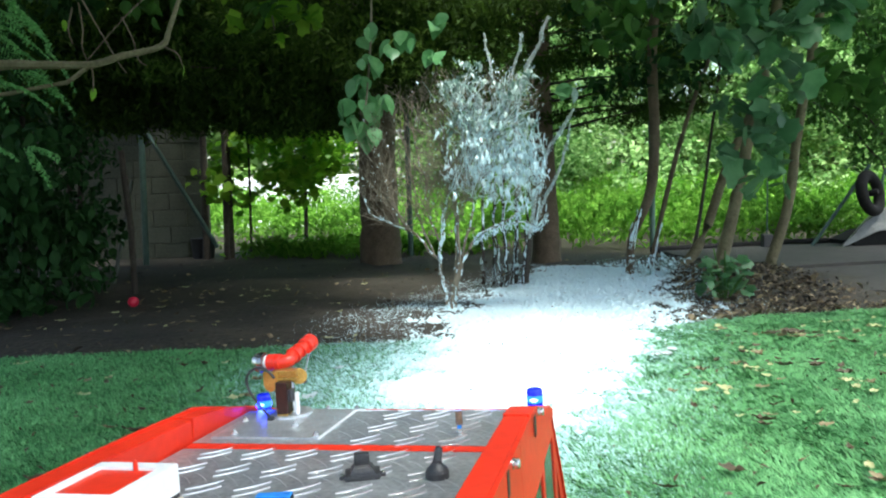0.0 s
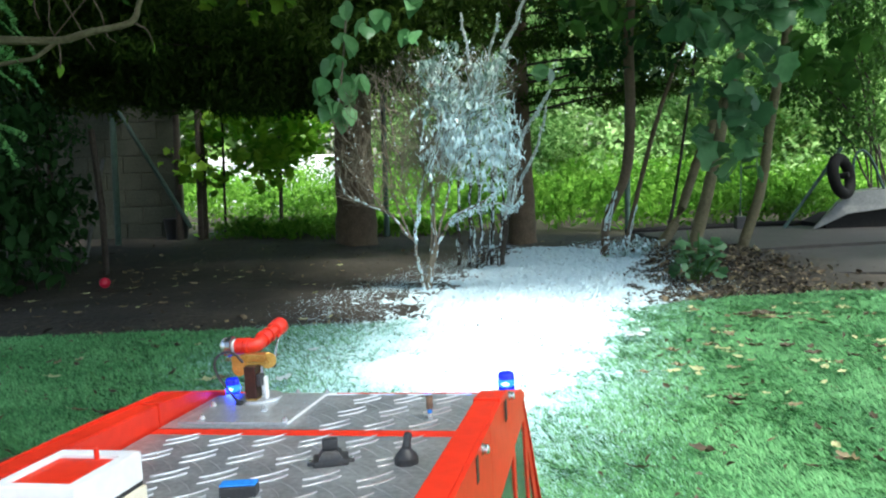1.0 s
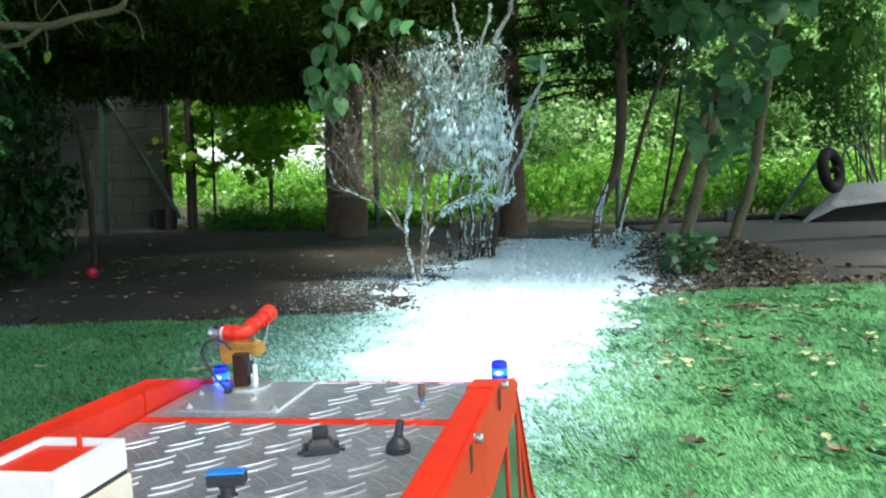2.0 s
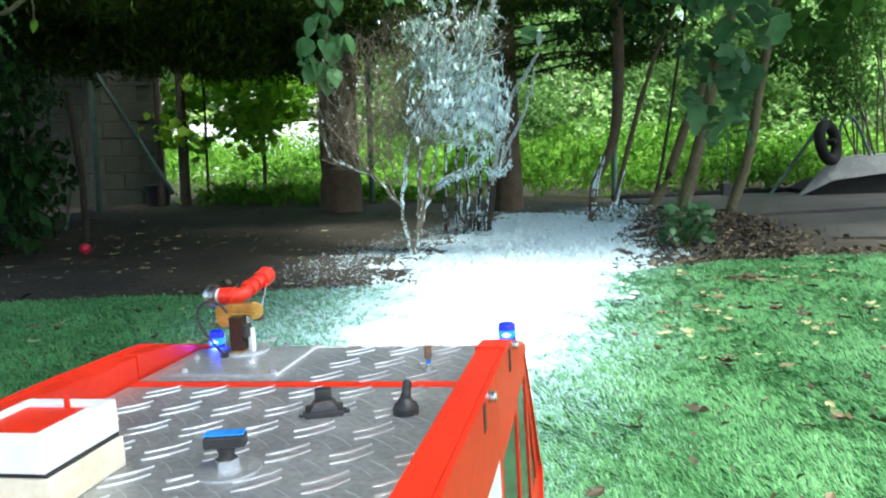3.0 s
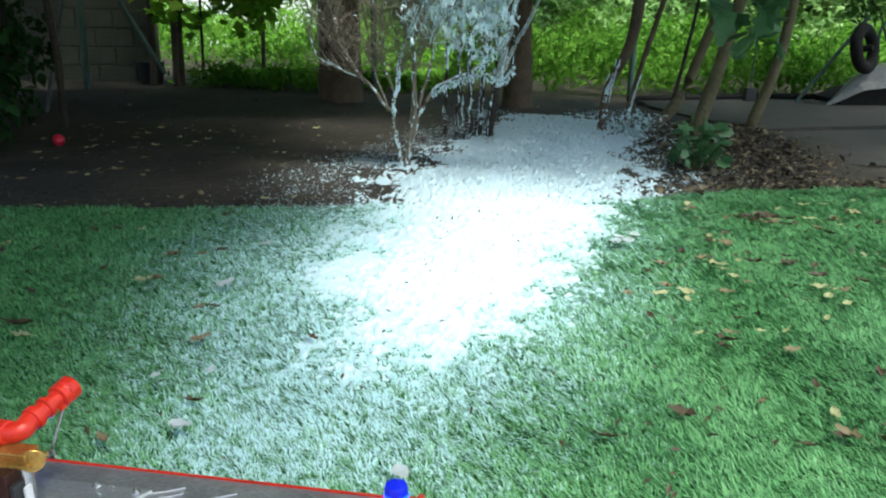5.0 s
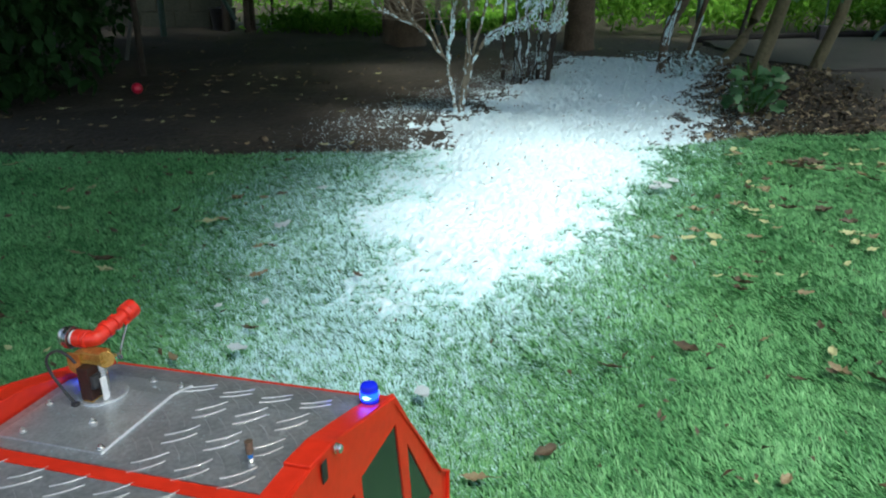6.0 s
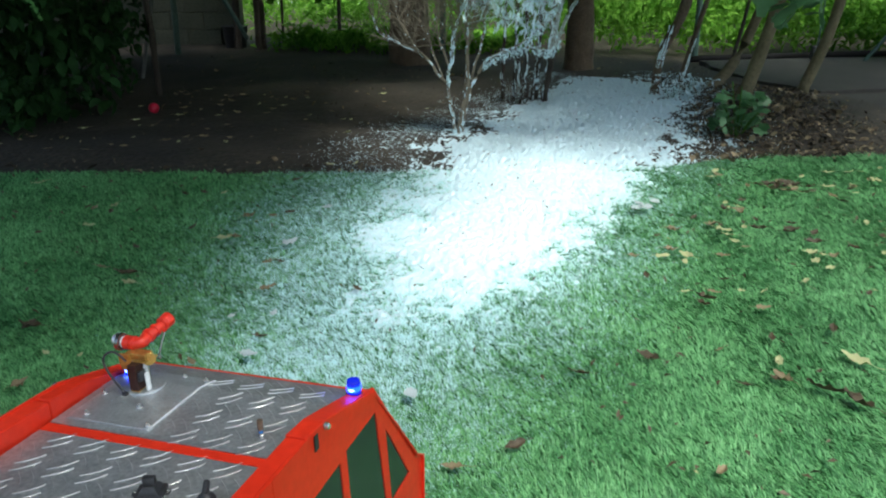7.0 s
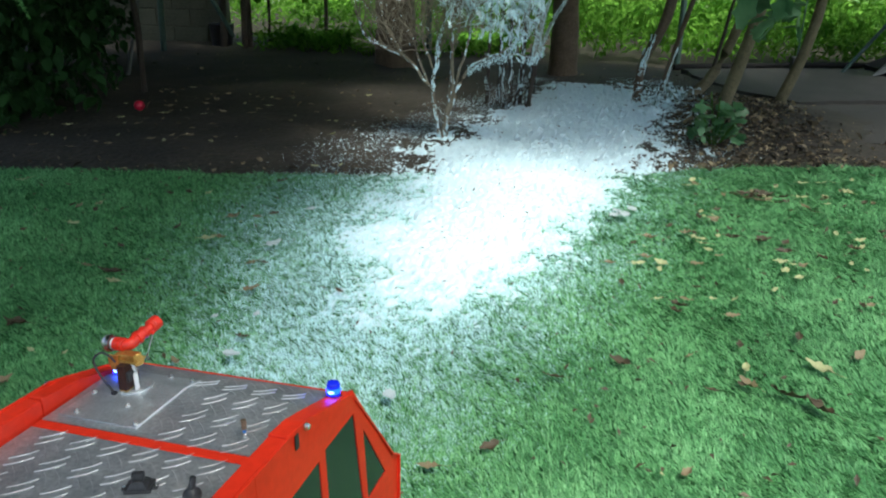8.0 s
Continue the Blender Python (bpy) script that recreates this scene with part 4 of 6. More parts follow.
def foam_runs(line, radius, count, long=(0.03, 0.10), width=0.38, spread=0.8, low=1.0):
    """Tapered runs of wet foam down the lit side of a stem."""
    bm, line = bmesh.new(), [Vector(p) for p in line]
    for _ in range(count):
        a, u0 = random.gauss(-1.5, spread), random.random() ** low
        i0 = u0 * (len(line) - 1.01)
        step = (line[min(int(i0) + 1, len(line) - 1)] - line[int(i0)]).length
        span = random.uniform(*long) / max(step, 1e-4)
        m = max(5, int(span * step / 0.007))
        wide, pts, radii = width * radius * random.uniform(0.5, 1.4), [], []
        for j in range(m):
            i = min(i0 + span * j / (m - 1), len(line) - 1.01)
            k = int(i)
            p = line[k].lerp(line[k + 1], i - k)
            turn = a + 0.5 * noise.noise(p * 30 + Vector((a * 9, 0, 0)))
            pts.append(p + Vector((math.cos(turn), math.sin(turn), 0)) * radius * 0.85 + Vector((0, 0, 0.0002 * j)))
            radii.append(max(0.0003, wide * math.sin(math.pi * (j + 0.3) / (m - 0.4)) ** 0.6 * (0.75 + 1.0 * noise.noise(p * 110))))
        tube(bm, pts, radii, 5)
    return bm


def in_mass(x, z):
    """1 where the foam hangs thickest in the twigs, falling to 0 outside."""
    d = np.hypot((np.asarray(x) - 0.19 - 0.22 * (0.70 - np.asarray(z))) / 0.20, (np.asarray(z) - 0.68) / 0.30)
    return np.clip((1.05 - d) * 1.9 + 2.2 * (value_noise(np.asarray(x) * 17, np.asarray(z) * 17, 33) - 0.5), 0, 1)


lines = []
for pts, r in STEMS:
    line = kinked(pts, r, 7)
    part("stem", tube(bmesh.new(), line, [r * (1 - 0.62 * i / len(line)) for i in range(len(line))], 8), TWIG, shrub, "", True)
    for i, p in enumerate(line):
        if p.z < 0.3:
            continue
        for _ in range(3):
            d = (line[min(i + 1, len(line) - 1)] - line[max(i - 1, 0)]).normalized() + Vector((random.gauss(0, 0.7), random.gauss(0, 0.6), random.gauss(0.3, 0.5)))
            grow(p, d, random.uniform(0.10, 0.22), 0.0023, 2, lines, 0.4, 0.12, 3)
    if r > 0.0049:
        many = {0.0080: 90, 0.0066: 24, 0.0082: 46, 0.0078: 34}.get(r, 16)
        tagged(part("foam_coat", foam_runs(kinked(pts, r, 12), r * 0.8, many, (0.010, 0.036), 0.70, 0.9, 1.5 if r == 0.0080 else 1.0), FOAM, shrub, "", True), "white foam running down the stem", kind="stuff")


def kept_twig(q):
    low = 0.34 if q.x < 0.08 else 0.43 - 0.10 * (q.x > 0.34)
    return -0.37 < q.x < 0.40 and q.z > low and q.z < 0.99 - 0.35 * max(0.0, -0.05 - q.x) + 0.07 * noise.noise(q * 12)


lines = [ln for ln in lines if all(kept_twig(q) for q in ln[0]) and random.random() < (0.50 if ln[0][0].x > -0.1 else 0.26)]
wet = [ln for ln in lines if random.random() < 0.55 * float(in_mass(ln[0][2].x, ln[0][2].z))]
dry = [ln for ln in lines if ln not in wet]
tagged(part("twig_work", twig_mesh(dry, 4), TWIG, shrub), kind="stuff")
tagged(part("foamed_twig_work", twig_mesh(wet, 4, 1.6), FOAM, shrub), "twigs coated with white foam", kind="stuff")
# foam clots: leaf-sized, hanging from drooping sprays
clots = []
for _ in range(400):
    x, z, y = random.uniform(-0.02, 0.40), random.uniform(0.40, 1.0), random.gauss(0.0, 0.09)
    if random.random() > float(in_mass(x, z)):
        continue
    way, ln = Vector((random.gauss(0.35, 0.5), random.gauss(-0.2, 0.5), random.gauss(0.1, 0.3))).normalized(), random.uniform(0.04, 0.13)
    for u in np.linspace(0, 1, int(4 + ln * 80)):
        clots.append((x + way.x * ln * u, y + way.y * ln * u, z + way.z * ln * u - 0.35 * ln * u * u + random.gauss(0, 0.004)))
clots = np.array(clots)
clots = clots[(clots[:, 0] < 0.40) & (clots[:, 2] > 0.40)]
misted = clots[:, 2] + 0.06 * rng.normal(0, 1, len(clots)) > 0.70
tagged(crown(shrub, "foam_clot_mass", clots[~misted], 0.026, FOAM, broad=True, spread=0.6, wide=0.32, droop=1.25), "clots of white foam hanging in the twigs", kind="stuff")
tagged(crown(shrub, "misted_leaf_mass", clots[misted], 0.026, MISTED, broad=True, spread=0.5, wide=0.45, droop=0.9), "small grey-green leaves filmed with foam", kind="stuff")
tips = np.array([tuple(p) for pts, _ in dry for p in pts[2:]])
tips = tips[rng.uniform(0, 1, len(tips)) < 0.015 + 0.17 * np.clip(tips[:, 0] * 4 + 0.3, 0, 1)]
tagged(crown(shrub, "foam_fleck_coat", tips + rng.normal(0, 0.003, tips.shape), 0.011, FOAM, spread=0.6, wide=0.5, droop=1.0), "flecks of foam on the twigs", kind="stuff")
# ragged foam and drips along the main stems
ragged_foam = []
for (pts, r), many in zip(STEMS, (120, 45, 20, 10, 40, 520, 260, 45, 10, 20, 15, 60)):
    line = np.array([tuple(p) for p in kinked(pts, r, 12)])
    line = line[: len(line) * 2 // 3] if many == 120 else line[len(line) // 3:] if many == 520 else line
    u = rng.uniform(0, len(line) - 1.01, many)
    k = u.astype(int)
    hang = 0.014 if many == 520 or pts[0][2] > 0.33 else 0.0
    ragged_foam.append(line[k] + (line[k + 1] - line[k]) * (u - k)[:, None] + rng.normal(0, 0.5, (many, 3)) * r + np.array([0, -r, -hang]) * rng.uniform(0, 2, (many, 1)))
tagged(crown(shrub, "foam_flake_coat", np.concatenate(ragged_foam), 0.0095, FOAM, spread=0.6, wide=0.5, droop=1.2), "ragged white foam on the stems", kind="stuff")


# ---------------------------------------------------------------- trees
def tree(name, label, pts, radii, material, bare=0):
    t = thing(name, label, "tree", pts[0])
    o = Vector(pts[0])
    line = smooth_line([Vector(p) - o for p in pts], 4)
    rr = np.interp(np.linspace(0, 1, len(line)), np.linspace(0, 1, len(radii)), radii)
    bm = bmesh.new()
    tube(bm, line, [float(r) for r in rr], 12)
    for v in bm.verts:
        v.co += Vector((noise.noise(v.co * 9), noise.noise(v.co * 9 + Vector((5, 0, 0))), 0)) * 0.012 * max(0.3, radii[0] / 0.1)
    part("trunk", bm, material, t, "", True)
    return t


big = tree("conifer_tree", "large dark conifer with a thick trunk and low dark branches", [(-0.45, 4.95, -0.02), (-0.45, 4.95, 0.12), (-0.45, 4.95, 0.5), (-0.44, 4.97, 1.6), (-0.42, 5.0, 3.6)], [0.165, 0.148, 0.13, 0.12, 0.05], BARK)
random.seed(3)
limbs = []
for k in range(46):
    a, h = random.uniform(0, 2 * math.pi), random.uniform(1.15, 2.5)
    ln = random.uniform(1.0, 2.0) * (1.15 - h / 6) * (0.45 if math.sin(a) > 0.2 else 1.0)
    p0 = Vector((0, 0, h))
    d = Vector((math.cos(a), math.sin(a), random.uniform(-0.12, 0.15)))
    limbs.append(([p0 + d * ln * s - Vector((0, 0, 0.12 * s * s)) for s in (0, 0.3, 0.6, 1.0)], [0.028, 0.02, 0.012, 0.004]))
for limb in limbs:
    part("limb", twig_mesh([limb], 6), BARK_DARK, big)
cc = np.array([tuple(p + Vector((random.gauss(0, 0.12), random.gauss(0, 0.12), random.gauss(-0.02, 0.07)))) for pts, _ in limbs for p in (pts[1], pts[2], pts[2].lerp(pts[3], 0.5), pts[3]) for _ in range(3)])
crown(big, "crown", clumps(cc, rng.uniform(0.14, 0.30, len(cc)), 130, 0.45), 0.06, LEAF_DARK, wide=0.22, droop=0.5)

low = tree("yew_tree", "dark evergreen tree, with unseen leaves added to shade soil and foam", [(-1.75, 5.75, -0.02), (-1.74, 5.75, 1.0), (-1.7, 5.7, 2.6)], [0.036, 0.032, 0.02], BARK_DARK)
# the third group is added above the block wall to shade it
cc = np.concatenate([np.stack([rng.uniform(-0.3, 1.7, 100), rng.uniform(-2.25, -1.15, 100), rng.uniform(1.14, 2.1, 100)], 1), np.stack([rng.uniform(-1.9, 0.2, 110), rng.uniform(-2.2, -0.6, 110), rng.uniform(0.98, 2.1, 110)], 1), np.stack([rng.uniform(-1.9, 0.4, 110), rng.uniform(-0.9, 0.5, 110), rng.uniform(1.7, 2.4, 110)], 1)])
cc = np.concatenate([cc, np.stack([rng.uniform(-0.2, 1.1, 52), rng.uniform(-2.0, -1.2, 52), rng.uniform(0.94, 1.2, 52)], 1)])
crown(low, "crown", clumps(cc, rng.uniform(0.16, 0.34, len(cc)), 240, 0.5), 0.06, LEAF_DARK, wide=0.3, droop=0.5)

# unseen leaf clumps added above the view to shade soil and far foam
over = np.concatenate([np.stack([rng.uniform(1.80, 2.30, 9), rng.uniform(-3.45, -2.80, 9), rng.uniform(2.0, 2.4, 9)], 1), np.stack([rng.uniform(2.85, 4.5, 130), rng.uniform(-4.15, -1.9, 130), rng.uniform(1.75, 2.8, 130)], 1), np.stack([rng.uniform(-0.5, 1.9, 100), rng.uniform(-3.75, -2.2, 100), rng.uniform(1.75, 2.8, 100)], 1)])
crown(low, "added_shade_sprays", clumps(over, rng.uniform(0.22, 0.40, len(over)), 95, 0.5), 0.08, LEAF_DARK, wide=0.4, droop=0.5)
tree2 = tree("oak_tree", "straight dark-barked tree behind the shrub", [(0.69, 4.75, -0.02), (0.69, 4.75, 0.12), (0.68, 4.75, 0.6), (0.66, 4.8, 1.8), (0.66, 4.8, 3.2)], [0.105, 0.092, 0.08, 0.07, 0.03], BARK)
cc = np.stack([rng.uniform(-1.2, 1.3, 80), rng.uniform(-1.4, 0.4, 80), rng.uniform(1.25, 2.6, 80)], 1)
crown(tree2, "crown", clumps(cc, rng.uniform(0.15, 0.35, len(cc)), 110, 0.6), 0.06, LEAF_DARK, wide=0.45, droop=0.4)

random.seed(14)
needles = []
for k in range(13):
    h = 0.86 + 0.055 * k
    p0, d = Vector((0.0, 0, h)), Vector((1.0, random.uniform(-0.55, 0.25), random.uniform(-0.02, 0.22))) * random.uniform(0.75, 1.25)
    if k % 4 == 3:
        d.x *= -0.5
    pts = [p0 + d * s + Vector((0, 0, 0.10 * s * (1 - s) * 2 - 0.03 * s + random.gauss(0, 0.012))) for s in (0, 0.25, 0.5, 0.75, 1.0)]
    part("limb", twig_mesh([(pts, [0.010, 0.008, 0.006, 0.004, 0.002])], 6), BARK_DARK, tree2)
    for s in np.linspace(0.12, 1.0, 34):
        i = min(3, int(s * 4))
        q = pts[i].lerp(pts[i + 1], s * 4 - i)
        side = Vector((random.gauss(0.3, 0.4), random.gauss(0, 0.7), random.gauss(-0.12, 0.2)))
        for w in np.linspace(0.02, random.uniform(0.08, 0.2), 13):
            needles.append(tuple(q + side * float(w) + Vector((random.gauss(0, 0.006), random.gauss(0, 0.006), random.gauss(0, 0.006)))))
crown(tree2, "needle_sprays", np.array(needles), 0.036, LEAF_DARK, wide=0.20, droop=0.2)

cc = np.stack([rng.uniform(-0.12, 1.15, 52), rng.uniform(-0.5, 0.3, 52), rng.uniform(0.93, 1.4, 52)], 1)
crown(tree2, "low_sprays", clumps(cc, rng.uniform(0.1, 0.2, 52), 110, 0.5), 0.05, LEAF_DARK, wide=0.18, droop=0.5)
RT = [("curved_tree", "slim tree with a bent foam-splashed base", [(1.0, 3.6, 0.0), (1.01, 3.6, 0.19), (1.05, 3.6, 0.3), (1.11, 3.6, 0.44), (1.14, 3.6, 0.71), (1.13, 3.6, 1.15), (1.15, 3.6, 1.5), (1.2, 3.6, 3.0)], [0.024, 0.021, 0.024, 0.028, 0.027, 0.025, 0.02], BARK),
      ("thin_tree", "thin leaning sapling with foam at its base", [(1.15, 3.8, 0.0), (1.23, 3.8, 0.35), (1.33, 3.8, 0.72), (1.43, 3.8, 1.02), (1.51, 3.8, 1.23), (1.8, 3.8, 2.2)], [0.014, 0.013, 0.012, 0.011, 0.008], BARK),
      ("dark_sapling", "thin dark sapling beside the path", [(1.5, 4.2, 0.0), (1.57, 4.2, 0.4), (1.64, 4.2, 0.9), (1.72, 4.2, 1.5)], [0.012, 0.010, 0.008, 0.005], BARK_DARK),
      ("leaning_tree", "pale leaning tree trunk over the bank", [(1.28, 3.75, 0.0), (1.45, 3.85, 0.16), (1.62, 3.9, 0.59), (1.75, 3.9, 0.87), (1.83, 3.9, 1.13), (2.1, 3.9, 2.4)], [0.032, 0.027, 0.025, 0.023, 0.016], BARK_GREEN),
      ("linden_tree", "olive-barked leaning tree with large leaves", [(1.325, 3.2, 0.02), (1.35, 3.2, 0.12), (1.41, 3.2, 0.36), (1.49, 3.2, 0.73), (1.53, 3.2, 0.91), (1.59, 3.2, 1.17), (1.8, 3.2, 2.6)], [0.041, 0.031, 0.027, 0.026, 0.024, 0.017], BARK_GREEN),
      ("hazel_tree", "slender leaning tree on the leafy bank", [(1.68, 3.5, 0.0), (1.71, 3.5, 0.1), (1.79, 3.5, 0.37), (1.84, 3.5, 0.74), (1.93, 3.5, 1.25), (1.96, 3.5, 1.4), (2.2, 3.5, 2.8)], [0.038, 0.027, 0.024, 0.023, 0.021, 0.015], BARK_GREEN)]
made = {}
for name, label, pts, radii, material in RT:
    made[name] = tree(name, label, pts, radii, material)


def local(name, pts):
    return np.asarray(pts, float) - np.array(made[name].matrix_world.translation)


cc = np.array([(1.38, 2.75, 0.50), (1.33, 2.75, 0.60), (1.42, 2.8, 0.72), (1.30, 2.8, 0.84), (1.45, 2.7, 0.92), (1.22, 2.7, 1.02), (1.40, 2.75, 1.08), (1.55, 2.7, 1.16), (1.30, 2.7, 1.22), (1.12, 2.8, 1.12), (1.7, 2.8, 1.2), (1.5, 2.9, 1.4), (1.2, 2.9, 1.4), (1.8, 2.9, 1.5), (0.95, 2.9, 1.35)])
crown(made["linden_tree"], "crown", clumps(local("linden_tree", cc), np.full(len(cc), 0.13), 15, 0.8), 0.105, LINDEN, lobed=True, wide=0.95, droop=0.8)
# high crown, widened to the right so that it shades the path
cc = np.stack([rng.uniform(0.9, 4.7, 105), rng.uniform(2.6, 4.6, 105), rng.uniform(1.5, 3.0, 105)], 1)
crown(made["hazel_tree"], "crown", clumps(local("hazel_tree", cc), np.full(105, 0.28), 60, 0.6), 0.085, LEAF_MID, broad=True, wide=0.7, droop=0.5)
# unseen clumps added to throw shade on the far foam
cc = np.stack([rng.uniform(0.85, 1.75, 12), rng.uniform(1.75, 2.55, 12), rng.uniform(1.9, 2.5, 12)], 1)
crown(made["hazel_tree"], "added_shade_leaves", clumps(local("hazel_tree", cc), np.full(12, 0.24), 36, 0.6), 0.085, LEAF_MID, broad=True, wide=0.7, droop=0.5)
cc = np.array([(0.70, 2.9, 1.24), (0.82, 2.9, 1.18), (0.93, 2.9, 1.10), (0.86, 2.95, 1.26), (1.0, 2.95, 1.2), (0.76, 2.95, 1.12), (1.67, 2.9, 0.97), (1.78, 2.9, 0.88), (1.86, 2.9, 0.84), (1.9, 2.9, 1.0)])
crown(made["hazel_tree"], "low_leaves", clumps(local("hazel_tree", cc), np.full(len(cc), 0.085), 9, 0.8), 0.09, LEAF_MID, broad=True, wide=0.85, droop=0.7)
cc = np.stack([rng.uniform(0.7, 1.5, 26), rng.uniform(3.0, 4.2, 26), rng.uniform(1.05, 2.4, 26)], 1)
crown(made["curved_tree"], "crown", clumps(local("curved_tree", cc), np.full(26, 0.2), 45, 0.6), 0.07, LEAF_HEDGE, wide=0.6, droop=0.5)
for nm, top in (("thin_tree", (1.6, 3.8, 1.6)), ("dark_sapling", (1.7, 4.2, 1.4)), ("leaning_tree", (1.95, 3.9, 1.7))):
    cc = np.array(top) + rng.normal(0, 0.25, (12, 3))
    crown(made[nm], "crown", clumps(local(nm, cc), np.full(12, 0.18), 40, 0.7), 0.07, LEAF_LIGHT, wide=0.6, droop=0.5)

# foam on the splashed trunk bases
for nm, pts, r, count in (("curved_tree", [(1.0, 3.6, 0.0), (1.005, 3.6, 0.1), (1.012, 3.6, 0.2), (1.06, 3.6, 0.36)], 0.022, 62), ("thin_tree", [(1.15, 3.8, 0.0), (1.18, 3.8, 0.12), (1.22, 3.8, 0.28)], 0.0135, 34)):
    line = np.array([tuple(p) for p in smooth_line(pts, 10)])
    line = line - np.array(made[nm].matrix_world.translation)
    tagged(part("foam_coat", foam_runs(line, r, count, (0.03, 0.11), 0.22, 0.95, 1.9), FOAM, made[nm], "", True), "white foam running down the bark", kind="stuff")
    feet = np.array([tuple(line[0])]) + np.stack([rng.normal(0, r * 1.5, 60), rng.normal(-r * 1.5, r, 60), 0.012 + rng.uniform(0, 1, 60) ** 2 * 0.09], 1)
    flakes = fast_mesh("foam_flake_coat", *leaves(feet, 0.016, spread=0.6, wide=0.45, droop=1.2), FOAM)
    flakes.parent = made[nm]
    tagged(flakes, "white foam splashed on the bark", kind="stuff")

# low weeds splashed white beside the trees
random.seed(41)
for x, y, h in ((1.06, 3.42, 0.10), (1.15, 3.50, 0.12), (1.22, 3.58, 0.10), (1.12, 3.34, 0.07)):
    weed = thing("foamed_weed", "low leafy weed splashed white with foam", "weed", (x, y, float(ground_z(x, y)) - 0.005), "splashed weeds")
    shoots = []
    for k in range(9):
        way = Vector((random.gauss(0, 0.45), random.gauss(0, 0.4), 1)).normalized() * h * random.uniform(0.6, 1.1)
        shoots.append(([Vector((0, 0, 0)), way * 0.5, way + Vector((way.x * 0.4, way.y * 0.4, -0.01))], [0.0022, 0.0016, 0.0008]))
    part("stem", twig_mesh(shoots, 4), MISTED, weed)
    at = np.array([tuple(ln[0][1].lerp(ln[0][2], f) if f > 0 else ln[0][1] * (1 + f)) for ln in shoots for f in (-0.5, -0.2, 0.1, 0.5, 0.9, 1.0)])
    tagged(crown(weed, "foam_flake_coat", at + rng.normal(0, 0.006, at.shape), 0.020, FOAM, spread=0.6, wide=0.5, droop=0.6), "foam-covered leaves", kind="stuff")

# dark stems behind the shrub
random.seed(5)
clump = thing("stem_clump", "clump of dark stems and pale wet limbs streaked with foam", "shrub", (0.4, 3.5, 0))


def crooked(pts, steps=8, amount=0.012):
    return [q + amount * Vector((noise.noise(q * 14), noise.noise(q * 14 + Vector((3, 0, 0))), 0)) for q in smooth_line([Vector(p) for p in pts], steps)]


for foot, mid, top, r in ((-0.177, -0.174, -0.15, 0.010), (-0.127, -0.105, -0.10, 0.008), (-0.085, -0.115, -0.16, 0.006), (-0.059, -0.065, -0.04, 0.011), (-0.03, 0.015, 0.03, 0.006), (-0.004, 0.005, 0.01, 0.012), (0.027, 0.065, 0.10, 0.009)):
    p = [(foot, random.uniform(-0.06, 0.06), -0.01), (foot * 0.4 + mid * 0.6, 0, 0.24), (mid, 0, 0.45), (top, random.uniform(-0.05, 0.05), 0.92)]
    line = crooked(p, 6, 0.015)
    part("stem", tube(bmesh.new(), line, [r * (1 - 0.5 * i / len(line)) for i in range(len(line))], 8), BARK_DARK, clump, "", True)
    tagged(part("foam_streak", foam_runs(line[: len(line) * 2 // 3], r * 0.9, 17, (0.02, 0.09), min(0.45, 0.0046 / r), 0.8, 1.2), FOAM, clump, "", True), "streaks of white foam", kind="stuff")
for pts, r in (([(0.004, -0.15, 0.45), (0.011, -0.15, 0.757), (0.009, -0.15, 0.901), (0.039, -0.15, 1.03), (0.119, -0.15, 1.186), (0.17, -0.15, 1.32)], 0.0150), ([(0.009, -0.15, 0.895), (-0.027, -0.15, 1.002), (0.017, -0.15, 1.13), (0.045, -0.15, 1.25)], 0.0085), ([(-0.05, -0.15, 0.80), (-0.071, -0.15, 0.93), (-0.10, -0.15, 1.03), (-0.122, -0.15, 1.101), (-0.145, -0.15, 1.25)], 0.0090),
               ([(0.05, -0.13, 0.24), (0.068, -0.14, 0.33), (0.091, -0.15, 0.434), (0.143, -0.15, 0.64), (0.224, -0.15, 0.77), (0.283, -0.15, 0.872)], 0.0120), ([(0.06, -0.13, 0.27), (0.151, -0.15, 0.463), (0.21, -0.15, 0.58), (0.268, -0.15, 0.799)], 0.0105)):
    line = crooked(pts, 8)
    part("pale_limb", tube(bmesh.new(), line, [r * (1 - 0.55 * i / len(line)) * (1 + 0.3 * noise.noise(q * 22)) for i, q in enumerate(line)], 8), PALE_BARK, clump, "pale wet foam-washed limb", True)
    n = 6 * len(line)
    k = rng.integers(0, len(line) - 1, n)
    at = np.array([tuple(q) for q in line])[k] + rng.normal(0, r * 0.6, (n, 3)) + np.array([0, -r * 0.8, 0])
    tagged(crown(clump, "foam_flake_coat", at, 0.012, FOAM, spread=0.6, wide=0.4, droop=1.2), "white foam flakes", kind="stuff")
for p in ([(0.04, -0.10, -0.01), (0.043, -0.12, 0.12), (0.05, -0.13, 0.26)], [(0.035, -0.10, -0.01), (0.05, -0.12, 0.14), (0.062, -0.13, 0.28)]):
    part("stem", tube(bmesh.new(), crooked(p, 6), 0.011, 8), BARK_DARK, clump, "", True)
part("leaf_stalk", twig_mesh([([(0.28, -0.15, 0.872), (0.285, -0.15, 0.90)], [0.002, 0.001])], 4), TWIG, clump)
tagged(crown(clump, "single_leaf", np.array([(0.288, -0.15, 0.935)]), 0.068, MISTED, broad=True, wide=0.5, droop=1.4), "single pale wet leaf")

